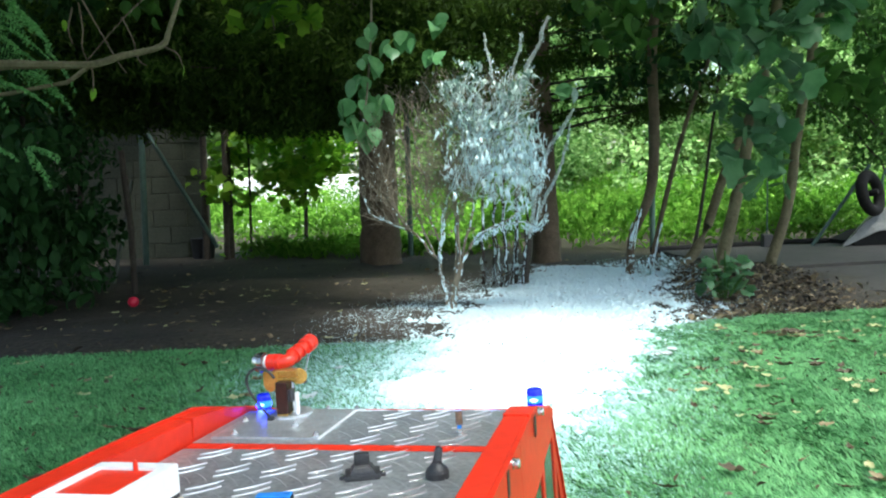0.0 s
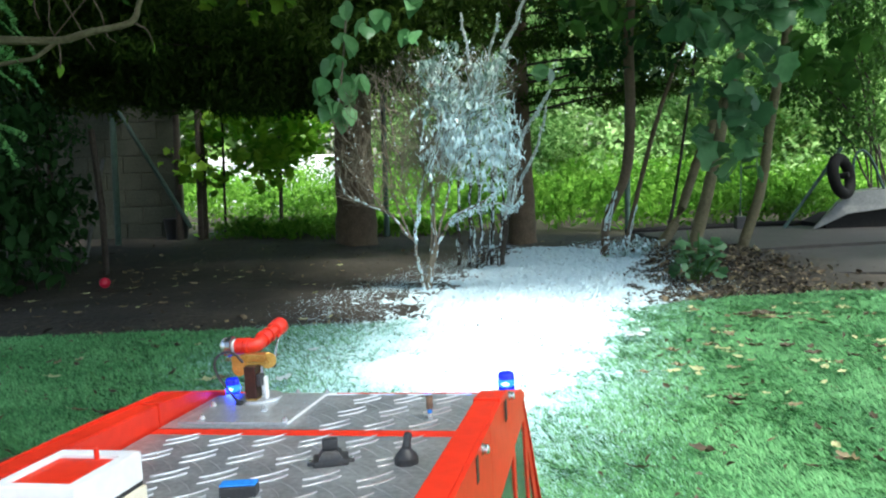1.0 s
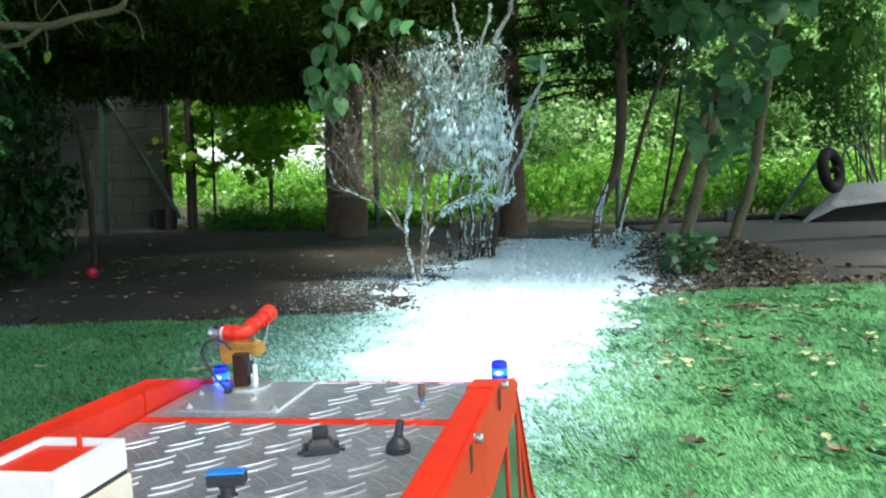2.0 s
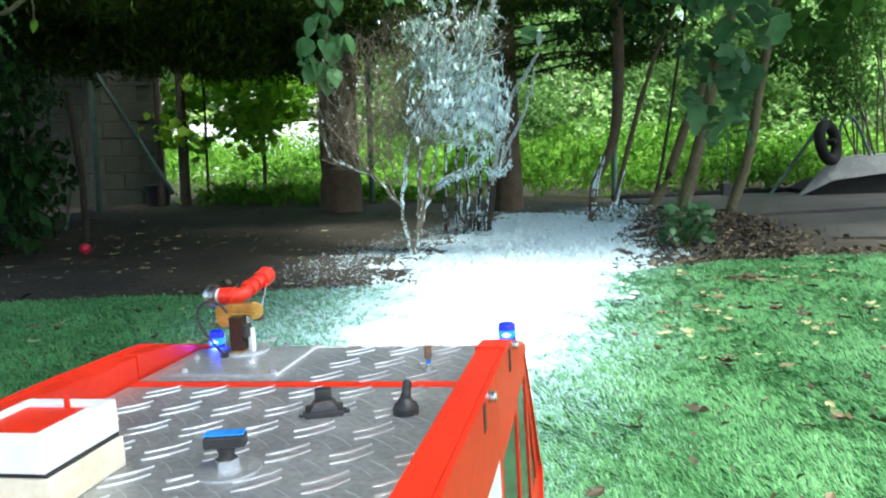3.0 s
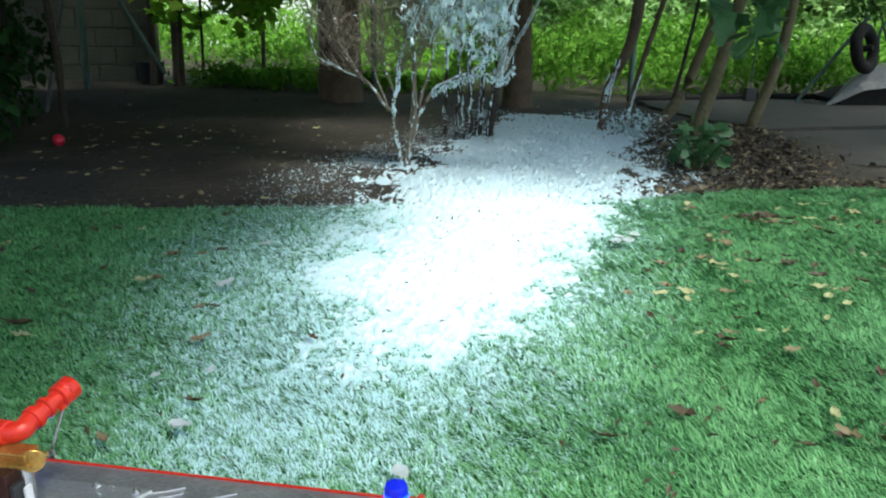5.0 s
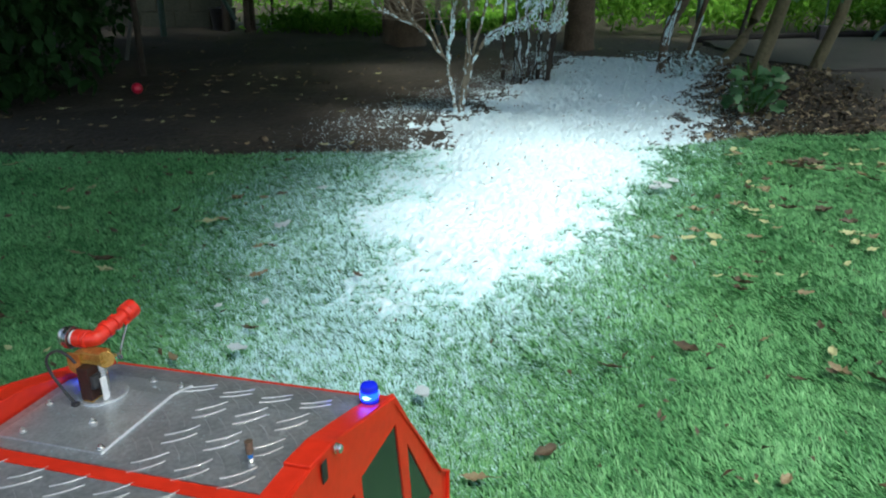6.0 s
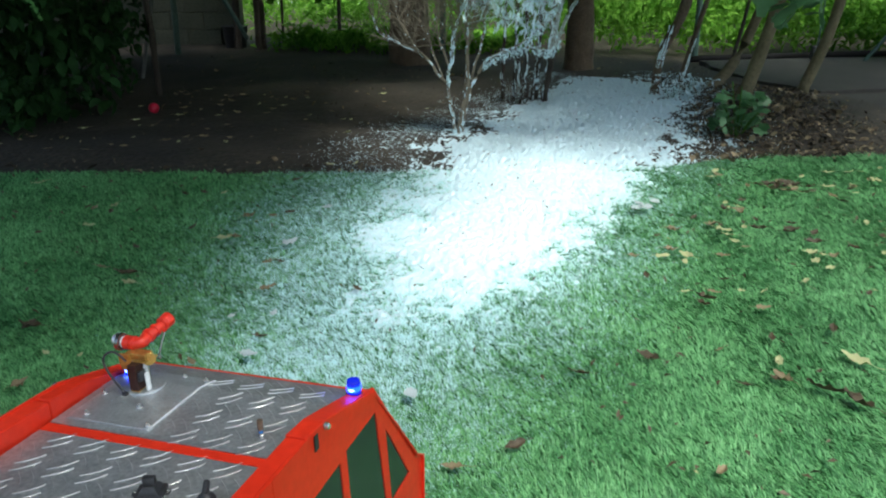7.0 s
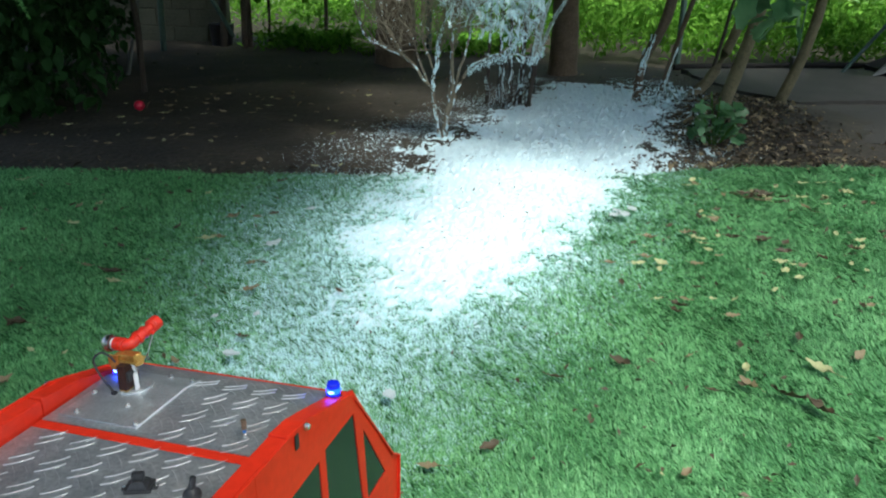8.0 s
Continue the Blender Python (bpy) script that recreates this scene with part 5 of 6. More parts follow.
# hanging branch with round leaves
branch = thing("hanging_branch", "hanging twig with pale round wet leaves", "branch", (-0.2, 2.6, 1.7))
part("twig", tube(bmesh.new(), smooth_line([(0.05, 0, 0.3), (0.0, 0, -0.2), (-0.02, 0, -0.6), (-0.06, 0, -0.95)], 5), 0.004, 6), TWIG, branch)
cc = np.array([(-0.01, 0, -0.60), (0.04, 0, -0.66), (-0.03, 0, -0.70), (-0.06, 0, -0.84), (-0.03, 0, -0.92), (-0.07, 0, -0.98), (-0.09, 0, -0.78), (0.25, 0, -0.57), (0.24, 0, -0.69), (0.12, 0, -0.62), (-0.13, 0, -0.86), (-0.12, 0, -0.95), (0.01, 0, -0.88), (-0.03, 0, -1.0), (0.78, 0.3, -0.80)])
crown(branch, "leaf_sprays", clumps(cc, [0.05] * 14 + [0.01], 4), 0.075, LEAF_PALE, broad=True, wide=0.85, droop=1.1)
cc = np.stack([rng.uniform(-0.9, 0.6, 24), rng.uniform(-0.2, 0.6, 24), rng.uniform(-0.45, 0.5, 24)], 1)
crown(branch, "upper_leaves", clumps(cc, np.full(24, 0.15), 16), 0.07, LEAF_MID, broad=True, wide=0.7, droop=0.7)

sprig = thing("maple_branch", "hanging maple branch with sunlit yellow-green leaves", "branch", (-0.75, 3.0, 1.75))
part("twig", tube(bmesh.new(), smooth_line([(-0.05, 0.05, 0.3), (0.0, 0, 0.0), (0.03, 0, -0.3), (0.06, 0, -0.52)], 5), 0.004, 6), TWIG, sprig)
cc = np.stack([rng.uniform(-0.17, 0.24, 13), rng.uniform(-0.1, 0.1, 13), rng.uniform(-0.56, -0.25, 13)], 1)
crown(sprig, "leaf_sprays", clumps(cc, np.full(13, 0.06), 5), 0.075, MAPLE, lobed=True, wide=0.95, droop=0.7)

# unseen broad tree, added so that its crown shades the lawn
shade = tree("added_shade_tree", "unseen leafy tree added to shade the lawn and truck", [(3.4, -2.6, -0.03), (3.38, -2.6, 0.8), (3.3, -2.5, 2.2), (3.1, -2.3, 4.2)], [0.20, 0.17, 0.14, 0.06], BARK)
for k in range(9):
    a = 1.6 + 0.35 * k
    part("limb", tube(bmesh.new(), smooth_line([(-0.1, 0.1, 2.0 + 0.1 * k), (0.9 * math.cos(a), 0.9 * math.sin(a), 2.9 + 0.1 * k), (2.4 * math.cos(a), 2.4 * math.sin(a), 3.6)], 4), [0.05] * 4 + [0.03] * 5, 8), BARK, shade)
spread = np.random.default_rng(2358)
cc = np.stack([-4.5 + 5.2 * spread.uniform(0, 1, 100) ** 1.3, spread.uniform(-0.6, 3.8, 100), spread.uniform(3.2, 4.6, 100)], 1)
# gap left in this added crown so sun reaches the near right lawn
cc = cc[~((cc[:, 0] > -1.25) & (cc[:, 0] < -0.7) & (cc[:, 1] > 1.5) & (cc[:, 1] < 2.2))]
crown(shade, "crown", clumps(cc, rng.uniform(0.3, 0.5, len(cc)), 75, 0.6), 0.11, LEAF_MID, wide=0.7, droop=0.4)

# feathery branch close by
near = tree("cypress_tree", "cypress with a bare brown bough, feathery light sprays and an unseen crown added for shade", [(-2.4, 1.6, -0.03), (-2.4, 1.6, 0.6), (-2.38, 1.6, 2.0), (-2.36, 1.6, 4.5)], [0.13, 0.11, 0.09, 0.03], BARK_DARK)
BOUGH = [(0.0, 0, 0.62), (0.6, 0, 0.80), (1.20, 0, 0.893), (1.36, 0, 0.898), (1.515, 0, 0.893), (1.60, 0, 0.913), (1.712, 0, 0.936), (1.738, 0, 0.984), (1.774, 0, 1.073)]
line = smooth_line(BOUGH, 4)
part("bough", tube(bmesh.new(), line, [float(np.interp(i, [0, 12, 24, 33], [0.024, 0.012, 0.0085, 0.005])) for i in range(len(line))], 8), BARK_GREEN, near, "bare brown bough", True)
part("bough", tube(bmesh.new(), smooth_line([(0.9, 0.02, 0.77), (1.386, 0.01, 0.841), (1.449, 0, 0.849), (1.507, 0, 0.888)], 4), 0.006, 8), BARK_GREEN, near, "bare brown bough", True)
for pts in ([(1.503, 0, 1.067), (1.55, 0.01, 0.97), (1.59, 0, 0.90), (1.614, 0, 0.867)], [(1.608, 0, 1.018), (1.635, 0, 0.96), (1.648, 0, 0.903), (1.67, 0, 0.885)], [(1.69, 0, 1.08), (1.62, 0, 1.02), (1.55, 0, 0.95), (1.508, 0, 0.905)], [(1.492, 0, 1.06), (1.50, 0, 0.99), (1.495, 0, 0.94), (1.509, 0, 0.90)], [(1.47, 0.01, 1.05), (1.46, 0, 0.99), (1.47, 0, 0.95)], [(1.517, 0, 0.89), (1.52, 0, 0.855), (1.517, 0, 0.82)], [(1.715, 0, 0.936), (1.755, 0, 0.915), (1.77, 0, 0.875)]):
    part("twig", tube(bmesh.new(), smooth_line(pts, 4), [0.0026 - 0.0001 * i for i in range(4 * len(pts) - 3)], 6), BARK, near)
for p in ((1.517, 0, 0.812), (1.77, 0, 0.869), (1.45, 0.0, 1.0)):
    crown(near, "hanging_leaf", np.array([p]), 0.030, MAPLE, wide=0.5, droop=1.3, broad=True)
# crown out of view, added to shade the left lawn and soil
cc = np.stack([rng.uniform(-0.8, 2.75, 280), rng.uniform(-2.4, 0.9, 280), rng.uniform(1.8, 4.0, 280)], 1)
cc = np.concatenate([cc, np.stack([rng.uniform(2.75, 3.25, 22), rng.uniform(-1.1, -0.1, 22), rng.uniform(2.5, 3.2, 22)], 1)])
crown(near, "crown", clumps(cc, rng.uniform(0.2, 0.42, len(cc)), 170, 0.6), 0.10, LEAF_HEDGE, wide=0.5, droop=0.5)
def frond(out, base, way, length, side_len):
    """A flat drooping spray: a midrib with paired side shoots that shorten to its tip."""
    way = Vector(way).normalized()
    across = way.cross(Vector((random.gauss(0, 0.35), random.gauss(0, 0.35), 1))).normalized()
    for u in np.linspace(0.05, 1, int(length / 0.010)):
        p = Vector(base) + way * (length * u) - Vector((0, 0, 0.45 * length * u * u))
        out.append(tuple(p))
        for sd in (-1, 1):
            ln = side_len * (1 - u) ** 0.7 * random.uniform(0.7, 1.1) + 0.006
            for w in np.linspace(0.25, 1, max(2, int(ln / 0.006))):
                out.append(tuple(p + (across * sd + way * 0.8) * (ln * w * 0.8) - Vector((0, 0, 0.35 * ln * w * w))))


sp = []
random.seed(17)
for k in range(66):
    frond(sp, (random.uniform(0.78, 1.33), random.uniform(-0.14, 0.22), random.uniform(0.84, 1.2) if k % 11 else random.uniform(0.66, 0.76)), (random.gauss(0.8, 0.3), random.gauss(-0.15, 0.4), random.gauss(-0.25, 0.25)), random.uniform(0.09, 0.17), random.uniform(0.03, 0.055))
crown(near, "leaf_sprays", np.array(sp), 0.013, THUJA, wide=0.5, droop=0.5)

# ---------------------------------------------------------------- hedge, wall and fence at the back
rng = np.random.default_rng(19)
random.seed(19)
hedge = thing("evergreen_hedge", "tall dark evergreen hedge", "hedge", (-2.3, 3.6, 0))
for k in range(7):
    x, y = random.uniform(-0.5, 0.3), random.uniform(-0.5, 1.0)
    part("trunk", tube(bmesh.new(), smooth_line([(x, y, -0.02), (x + 0.03, y, 0.6), (x + 0.05, y + 0.05, 1.6)], 4), [0.022] * 4 + [0.015] * 5, 9), BARK_DARK, hedge, "", True)
cc = np.concatenate([np.stack([rng.uniform(-1.9, 0.75, 590), rng.uniform(-1.0, 1.2, 590), rng.uniform(0.12, 2.4, 590)], 1), np.stack([rng.uniform(-1.6, 0.7, 150), rng.uniform(-1.15, -0.5, 150), rng.uniform(0.02, 0.7, 150)], 1)])
wx, wy = cc[:, 0] - 2.3, cc[:, 1] + 3.6
cc = cc[(wx < 0.107 - 0.458 * (wy + 0.493) - 0.06) & (cc[:, 2] < 2.3)]
cc = cc[value_noise(cc[:, 1] * 3.1 + cc[:, 0], cc[:, 2] * 4.0, 81) > 0.22]
half = len(cc) // 2
crown(hedge, "foliage", clumps(cc[:half], rng.uniform(0.10, 0.24, half), 110, 0.8), 0.042, LEAF_HEDGE, wide=0.5, droop=0.7)
crown(hedge, "broad_foliage", clumps(cc[half:], rng.uniform(0.12, 0.26, len(cc) - half), 48, 0.9), 0.066, LEAF_HEDGE, broad=True, wide=0.6, droop=0.8)
cc = np.stack([rng.uniform(-0.9, 0.62, 26), rng.uniform(-1.2, -0.75, 26), rng.uniform(0.03, 0.20, 26)], 1)
tagged(crown(hedge, "low_growth", clumps(cc, np.full(26, 0.12), 18, 0.8), 0.050, LEAF_HEDGE, broad=True, wide=0.6, droop=0.4), kind="stuff")

stake = thing("wooden_stake", "thin leaning stake with a red ball at its foot", "stake", (-1.6, 3.5, 0))
part("pole", tube(bmesh.new(), [(0.0, 0, -0.02), (0.0, 0, 0.34), (-0.03, 0, 0.75)], 0.016, 8), BARK_DARK, stake)
ball = tagged(part("red_ball", lathe(bmesh.new(), [(0.005, -0.0245), (0.014, -0.0205), (0.021, -0.013), (0.0248, -0.004), (0.0248, 0.004), (0.021, 0.013), (0.014, 0.0205), (0.005, 0.0245)], Matrix.Translation((-1.40, 3.00, 0.026)), 18), CRIMSON, None, "", True), "small red plastic ball on the soil", "ball")

pole = thing("grey_pole", "pale grey pole leaning against the hedge", "pole", (-2.0, 4.15, 0))
part("shaft", tube(bmesh.new(), [(0.0, 0, -0.01), (0.0, 0.22, 0.37), (0.0, 0.36, 0.62)], 0.012, 10), GREY_METAL, pole)

wall = new("wall_north")
wall.location = (-3.2, 6.05, -0.02)
tagged(wall, "grey concrete block wall behind the hedge", "wall", kind="structure")
part("mortar", box(bmesh.new(), -1.2, 1.15, 0.012, 0.18, 0, 1.9), BLOCK, wall)
bm = box(bmesh.new(), 0.003, 0.287, 0, 0.1, 0.003, 0.137, 0.004)
blk = part("block", bm, BLOCK, wall)
first = True
for r in range(13):
    for c in range(-5, 5):
        x = c * 0.29 + (0.145 if r % 2 else 0) - 0.15
        if not -1.2 <= x <= 0.99:
            continue
        o = blk if first else blk.copy()
        if not first:
            scene.collection.objects.link(o)
        first = False
        o.location = (x, random.uniform(-0.002, 0.002), r * 0.14)


def fence_post(x, y, h, lean=0.0, brace=0):
    p = thing("fence_post", "dark green metal fence post", "post", (x, y, 0), "fence posts")
    part("tube", tube(bmesh.new(), [(0, 0, -0.05), (lean * h, 0, h)], 0.022, 10), FENCE, p)
    part("cap", lathe(bmesh.new(), [(0.026, h - 0.01), (0.026, h + 0.01), (0.012, h + 0.02)], Matrix.Translation((lean * h, 0, 0)), 12), FENCE, p)
    if brace:
        part("brace", tube(bmesh.new(), [(0.02, 0, h * 0.82), (brace, 0, 0.12)], 0.016, 8), FENCE, p, "diagonal brace")


fence_post(-2.26, 5.3, 1.3, 0.02, 0.55)
fence_post(-0.27, 5.45, 1.5)
fence_post(1.55, 5.36, 1.5)
for x, y, r, h in ((-1.93, 5.7, 0.03, 1.8), (-1.74, 5.62, 0.024, 1.8), (-1.62, 5.9, 0.012, 1.6), (-1.22, 6.2, 0.018, 1.7)):
    s = tree("understorey_tree", "thin dark tree stem by the wall", [(x, y, -0.02), (x + 0.01, y, 0.5), (x + 0.02, y, 1.1), (x, y, h)], [r, r * 0.9, r * 0.8, r * 0.5], BARK_DARK)
    cc = np.stack([rng.uniform(-0.05, 0.75, 15), rng.uniform(-0.2, 0.6, 15), rng.uniform(0.50, 1.5, 15)], 1)
    crown(s, "crown", clumps(cc, np.full(15, 0.21), 34, 0.7), 0.085, MAPLE, lobed=True, wide=0.95, droop=0.5)
bucket = tagged(part("dark_bucket", lathe(bmesh.new(), [(0.08, -0.02), (0.10, 0.16), (0.105, 0.165), (0.095, 0.165)], Matrix.Translation((-2.0, 5.85, 0.0)), 20), BLACK, None, "", True), "dark bucket standing at the tree foot", "bucket")

# ---------------------------------------------------------------- wheelbarrow
barrow = thing("wheelbarrow", "upturned grey wheelbarrow with its tyre in the air", "wheelbarrow", (3.05, 4.85, 0))
bm = bmesh.new()
near_side = [(-0.36, 0.0, 0.01), (-0.10, 0.0, 0.125), (0.25, 0.0, 0.165), (0.75, 0.0, 0.19), (0.75, 0.05, 0.30), (0.10, 0.05, 0.285), (-0.06, 0.05, 0.262), (-0.17, 0.03, 0.19)]
a = [bm.verts.new(p) for p in near_side]
b = [bm.verts.new((x + 0.24, y + 0.46, z)) for x, y, z in near_side]
bm.faces.new(a)
bm.faces.new(b[::-1])
for i in range(3, 8):
    bm.faces.new((a[i], b[i], b[(i + 1) % 8], a[(i + 1) % 8]))
bmesh.ops.recalc_face_normals(bm, faces=bm.faces)
bmesh.ops.solidify(bm, geom=list(bm.faces), thickness=0.006)
bmesh.ops.bevel(bm, geom=[e for e in bm.edges if len(e.link_faces) == 2 and e.calc_face_angle() > 0.4], offset=0.004, segments=2, affect="EDGES")
part("tray", bm, GREY_METAL, barrow, "grey metal tray")
# near-black block put in for the shade beneath the tray
part("tray_shade_block", outline(bmesh.new(), [[(-0.22, 0.0), (0.75, 0.0), (0.75, 0.185), (0.25, 0.16), (-0.10, 0.118), (-0.24, 0.055)]], Matrix.Translation((0, 0.40, 0)) @ Matrix.Rotation(radians(90), 4, "X"), 0.36), TYRE, barrow, "dark block standing in for the shade under the tray")
wm = Matrix.Translation((-0.14, 0.02, 0.385)) @ Vector((0.62, -0.75, 0.2)).to_track_quat("Z", "Y").to_matrix().to_4x4()
tyre = part("tyre", tube(bmesh.new(), [wm @ Vector((0.124 * math.cos(k * math.pi / 16), 0.124 * math.sin(k * math.pi / 16), 0)) for k in range(33)], 0.038, 12), TYRE, barrow, "black rubber tyre", True)
part("hub", lathe(bmesh.new(), [(0.018, -0.05), (0.022, -0.03), (0.022, 0.03), (0.018, 0.05)], wm, 12), TYRE, tyre)
for s in (0.09,):
    part("handle_tube", tube(bmesh.new(), smooth_line([(-0.02, s, 0.36), (-0.02, s, 0.50), (0.03, s, 0.56), (0.10, s, 0.50), (0.20, s, 0.28)], 4), 0.010, 8), FENCE, barrow)
prop = thing("iron_prop", "dark slanting iron bar beside the wheelbarrow", "bar", (2.55, 5.0, 0))
part("bar", tube(bmesh.new(), [(0, 0, -0.01), (0.42, 0, 0.58)], 0.012, 8), FENCE, prop)

# arching bush over the barrow, timber and a dark box by the path
random.seed(44)
elder = thing("elder_bush", "arching thin-stemmed bush overhanging the wheelbarrow", "bush", (3.55, 5.3, 0))
tips = []
for k in range(8):
    a, reach, top = random.uniform(2.2, 4.2), random.uniform(0.35, 1.1), random.uniform(1.0, 1.9)
    x, y = random.uniform(-0.3, 0.3), random.uniform(-0.3, 0.2)
    line = crooked([(x, y, -0.02), (x + 0.25 * reach * math.cos(a), y + 0.25 * reach * math.sin(a), top * 0.6), (x + 0.65 * reach * math.cos(a), y + 0.65 * reach * math.sin(a), top), (x + reach * math.cos(a), y + reach * math.sin(a), top * 1.12)], 6, 0.03)
    part("stem", tube(bmesh.new(), line, [0.009 * (1 - 0.75 * i / len(line)) for i in range(len(line))], 6), BARK_DARK, elder, "", True)
    tips += [tuple(q + Vector((random.gauss(0, 0.09), random.gauss(0, 0.09), random.gauss(0, 0.08)))) for q in line[7:] for _ in range(2)]
crown(elder, "foliage", clumps(np.array(tips), rng.uniform(0.08, 0.20, len(tips)), 34, 0.8), 0.055, LEAF_MID, wide=0.5, droop=0.6)
log = thing("timber_log", "dark weathered timber lying along the path", "log", (2.3, 5.24, 0.03))
line = crooked([(-0.85, -0.26, 0.0), (-0.3, -0.10, 0.004), (0.3, 0.10, 0.0), (0.62, 0.17, 0.0)], 6, 0.02)
part("trunk", tube(bmesh.new(), line, [0.022 * (1 + 0.3 * noise.noise(q * 9)) for q in line], 9), TYRE, log, "", True)
crate = thing("dark_box", "small black box with an upright rod by the path", "box", (2.28, 5.05, 0.02))
part("case", box(bmesh.new(), -0.035, 0.035, -0.03, 0.03, 0, 0.095, 0.006), BLACK, crate)
part("rod", tube(bmesh.new(), [(0, 0, 0.09), (0.004, 0, 0.48)], 0.005, 6), FENCE, crate)

# ---------------------------------------------------------------- weeds, woods and the far side
wx, wy = rng.uniform(-5, 7, 64000), 5.45 + 5.5 * rng.uniform(0, 1, 64000) ** 1.4
wh = 0.10 + 0.42 * value_noise(wx * 1.7, wy * 1.7, 21) ** 1.5 + 0.22 * value_noise(wx * 7, wy * 7, 22) ** 2 + 0.03 * (wy - 5.4)
wh *= np.where((wx < 0.3) & (wy < 6.6), 0.42, 1.0)
pts = np.stack([wx, wy, wh * rng.uniform(0, 1, 64000) ** 0.5], 1)
pts = pts[(pts[:, 0] > -1.55 + 0.1 * rng.normal(0, 1, len(pts))) | (pts[:, 1] > 6.8)]
cut = len(pts) // 2
broad_w, grass_w = leaves(pts[:cut], 0.070, wide=0.5, droop=0.1), leaves(pts[cut:], 0.095, wide=0.14, droop=-0.9)
weeds = fast_mesh("weeds", np.concatenate([broad_w[0], grass_w[0]]), np.concatenate([broad_w[1], grass_w[1] + len(broad_w[0])]), WEED)
tagged(weeds, "bright green nettles and weeds beyond the fence", "weeds", kind="stuff")

cc = np.stack([rng.uniform(-14, 16, 420), rng.uniform(11, 17, 420), rng.uniform(0.2, 7.0, 420)], 1)
cc = np.concatenate([cc, np.stack([rng.uniform(-14, 1, 220), rng.uniform(13, 17, 220), rng.uniform(0.9, 5.0, 220)], 1)])
cc[:, 1] = np.where((cc[:, 0] < 0.5) & (cc[:, 1] < 13.2), cc[:, 1] + 2.0, cc[:, 1])
cc = np.concatenate([cc, np.stack([rng.uniform(0, 15, 260), rng.uniform(12, 14.5, 260), rng.uniform(0.4, 5.5, 260)], 1)])
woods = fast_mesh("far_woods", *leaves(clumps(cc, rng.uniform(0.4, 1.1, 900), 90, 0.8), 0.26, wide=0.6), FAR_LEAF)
tagged(woods, "pale green woodland in the distance", "woods", kind="stuff")
cc = np.concatenate([np.stack([rng.uniform(0.8, 7.5, 130), rng.uniform(6.8, 10, 130), rng.uniform(0.3, 3.4, 130)], 1), np.stack([rng.uniform(-0.6, 9, 170), rng.uniform(9.5, 11.5, 170), rng.uniform(0.1, 3.0, 170)], 1)])
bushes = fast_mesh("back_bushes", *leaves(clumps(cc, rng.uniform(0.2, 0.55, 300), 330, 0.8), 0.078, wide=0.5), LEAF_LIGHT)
tagged(bushes, "light green bushes behind the weeds", "bushes", kind="stuff")
for k in range(10):
    x, y = random.uniform(-6, 9), random.uniform(13.6, 15.5)
    tree("distant_tree", "slim trunk in the distant wood", [(x, y, -0.05), (x + 0.05, y, 2), (x + random.uniform(-0.3, 0.3), y, 6)], [0.09, 0.07, 0.04], BARK_GREEN)
bm = box(bmesh.new(), -3.75, -1.45, 12.0, 12.3, -0.05, 0.80, 0.02)
tagged(part("white_garden_wall", bm, PALE), "white rendered garden wall in bright light", "wall", kind="structure")

# ---------------------------------------------------------------- fallen leaves and small plants
def dry_leaf(name, kind, curl, seed):
    random.seed(seed)
    bm = bmesh.new()
    rows, steps = [], 9
    lobes = random.uniform(0, 6)
    for i in range(steps):
        u = i / (steps - 1)
        w = 0.20 * math.sin(math.pi * min(1, u * 1.02) ** 0.8) ** 0.8 * (1 + 0.12 * math.sin(u * 11 + lobes)) + 0.012
        z, tw = curl * (u - 0.45) ** 2, random.gauss(0, 0.05)
        rows.append([bm.verts.new((u - 0.5, -w, z + curl * w * random.uniform(0.3, 1.6) + tw)), bm.verts.new((u - 0.5, -w * 0.5, z + curl * w * random.uniform(0, 0.7))), bm.verts.new((u - 0.5, random.gauss(0, 0.02), z)), bm.verts.new((u - 0.5, w * 0.5, z + curl * w * random.uniform(0, 0.7))), bm.verts.new((u - 0.5, w, z + curl * w * random.uniform(0.3, 1.6) - tw))])
    for a, b in zip(rows, rows[1:]):
        for k in range(4):
            bm.faces.new((a[k], b[k], b[k + 1], a[k + 1]))
    tube(bm, [(-0.5, 0, curl * 0.2), (-0.7, 0.05, curl * 0.25), (-0.9, 0.02, 0.1)], 0.012, 4)
    bmesh.ops.remove_doubles(bm, verts=bm.verts, dist=0.004)
    me = bpy.data.meshes.new(name)
    bm.to_mesh(me)
    bm.free()
    me.materials.append(DRY[kind])
    me.shade_smooth()
    return me


LEAFS = [(dry_leaf("fallen_leaf", k % 3, c, 30 + k), k % 3) for k, c in enumerate((0.4, 0.6, 0.3, 0.7, 0.5, 0.4))]
WORDS = ("curled tan dry leaf lying on the turf", "dark brown dead leaf lying on the turf", "pale yellow fallen leaf lying on the turf")


def fallen(x, y, size, kind, turn=None):
    mesh, k = random.choice([m for m in LEAFS if m[1] == kind])
    o = new("fallen_leaf", mesh)
    z = -0.001 if y < lawn_edge(x) else float(ground_z(x, y)) + 0.006
    o.matrix_world = Matrix.Translation((x, y, z)) @ Matrix.Rotation(random.uniform(0, 6.28) if turn is None else radians(turn), 4, "Z") @ Matrix.Rotation(random.gauss(0, 0.2), 4, "X") @ Matrix.Diagonal((size, size, size, 1))
    tagged(o, WORDS[k], "leaf", "fallen leaves")


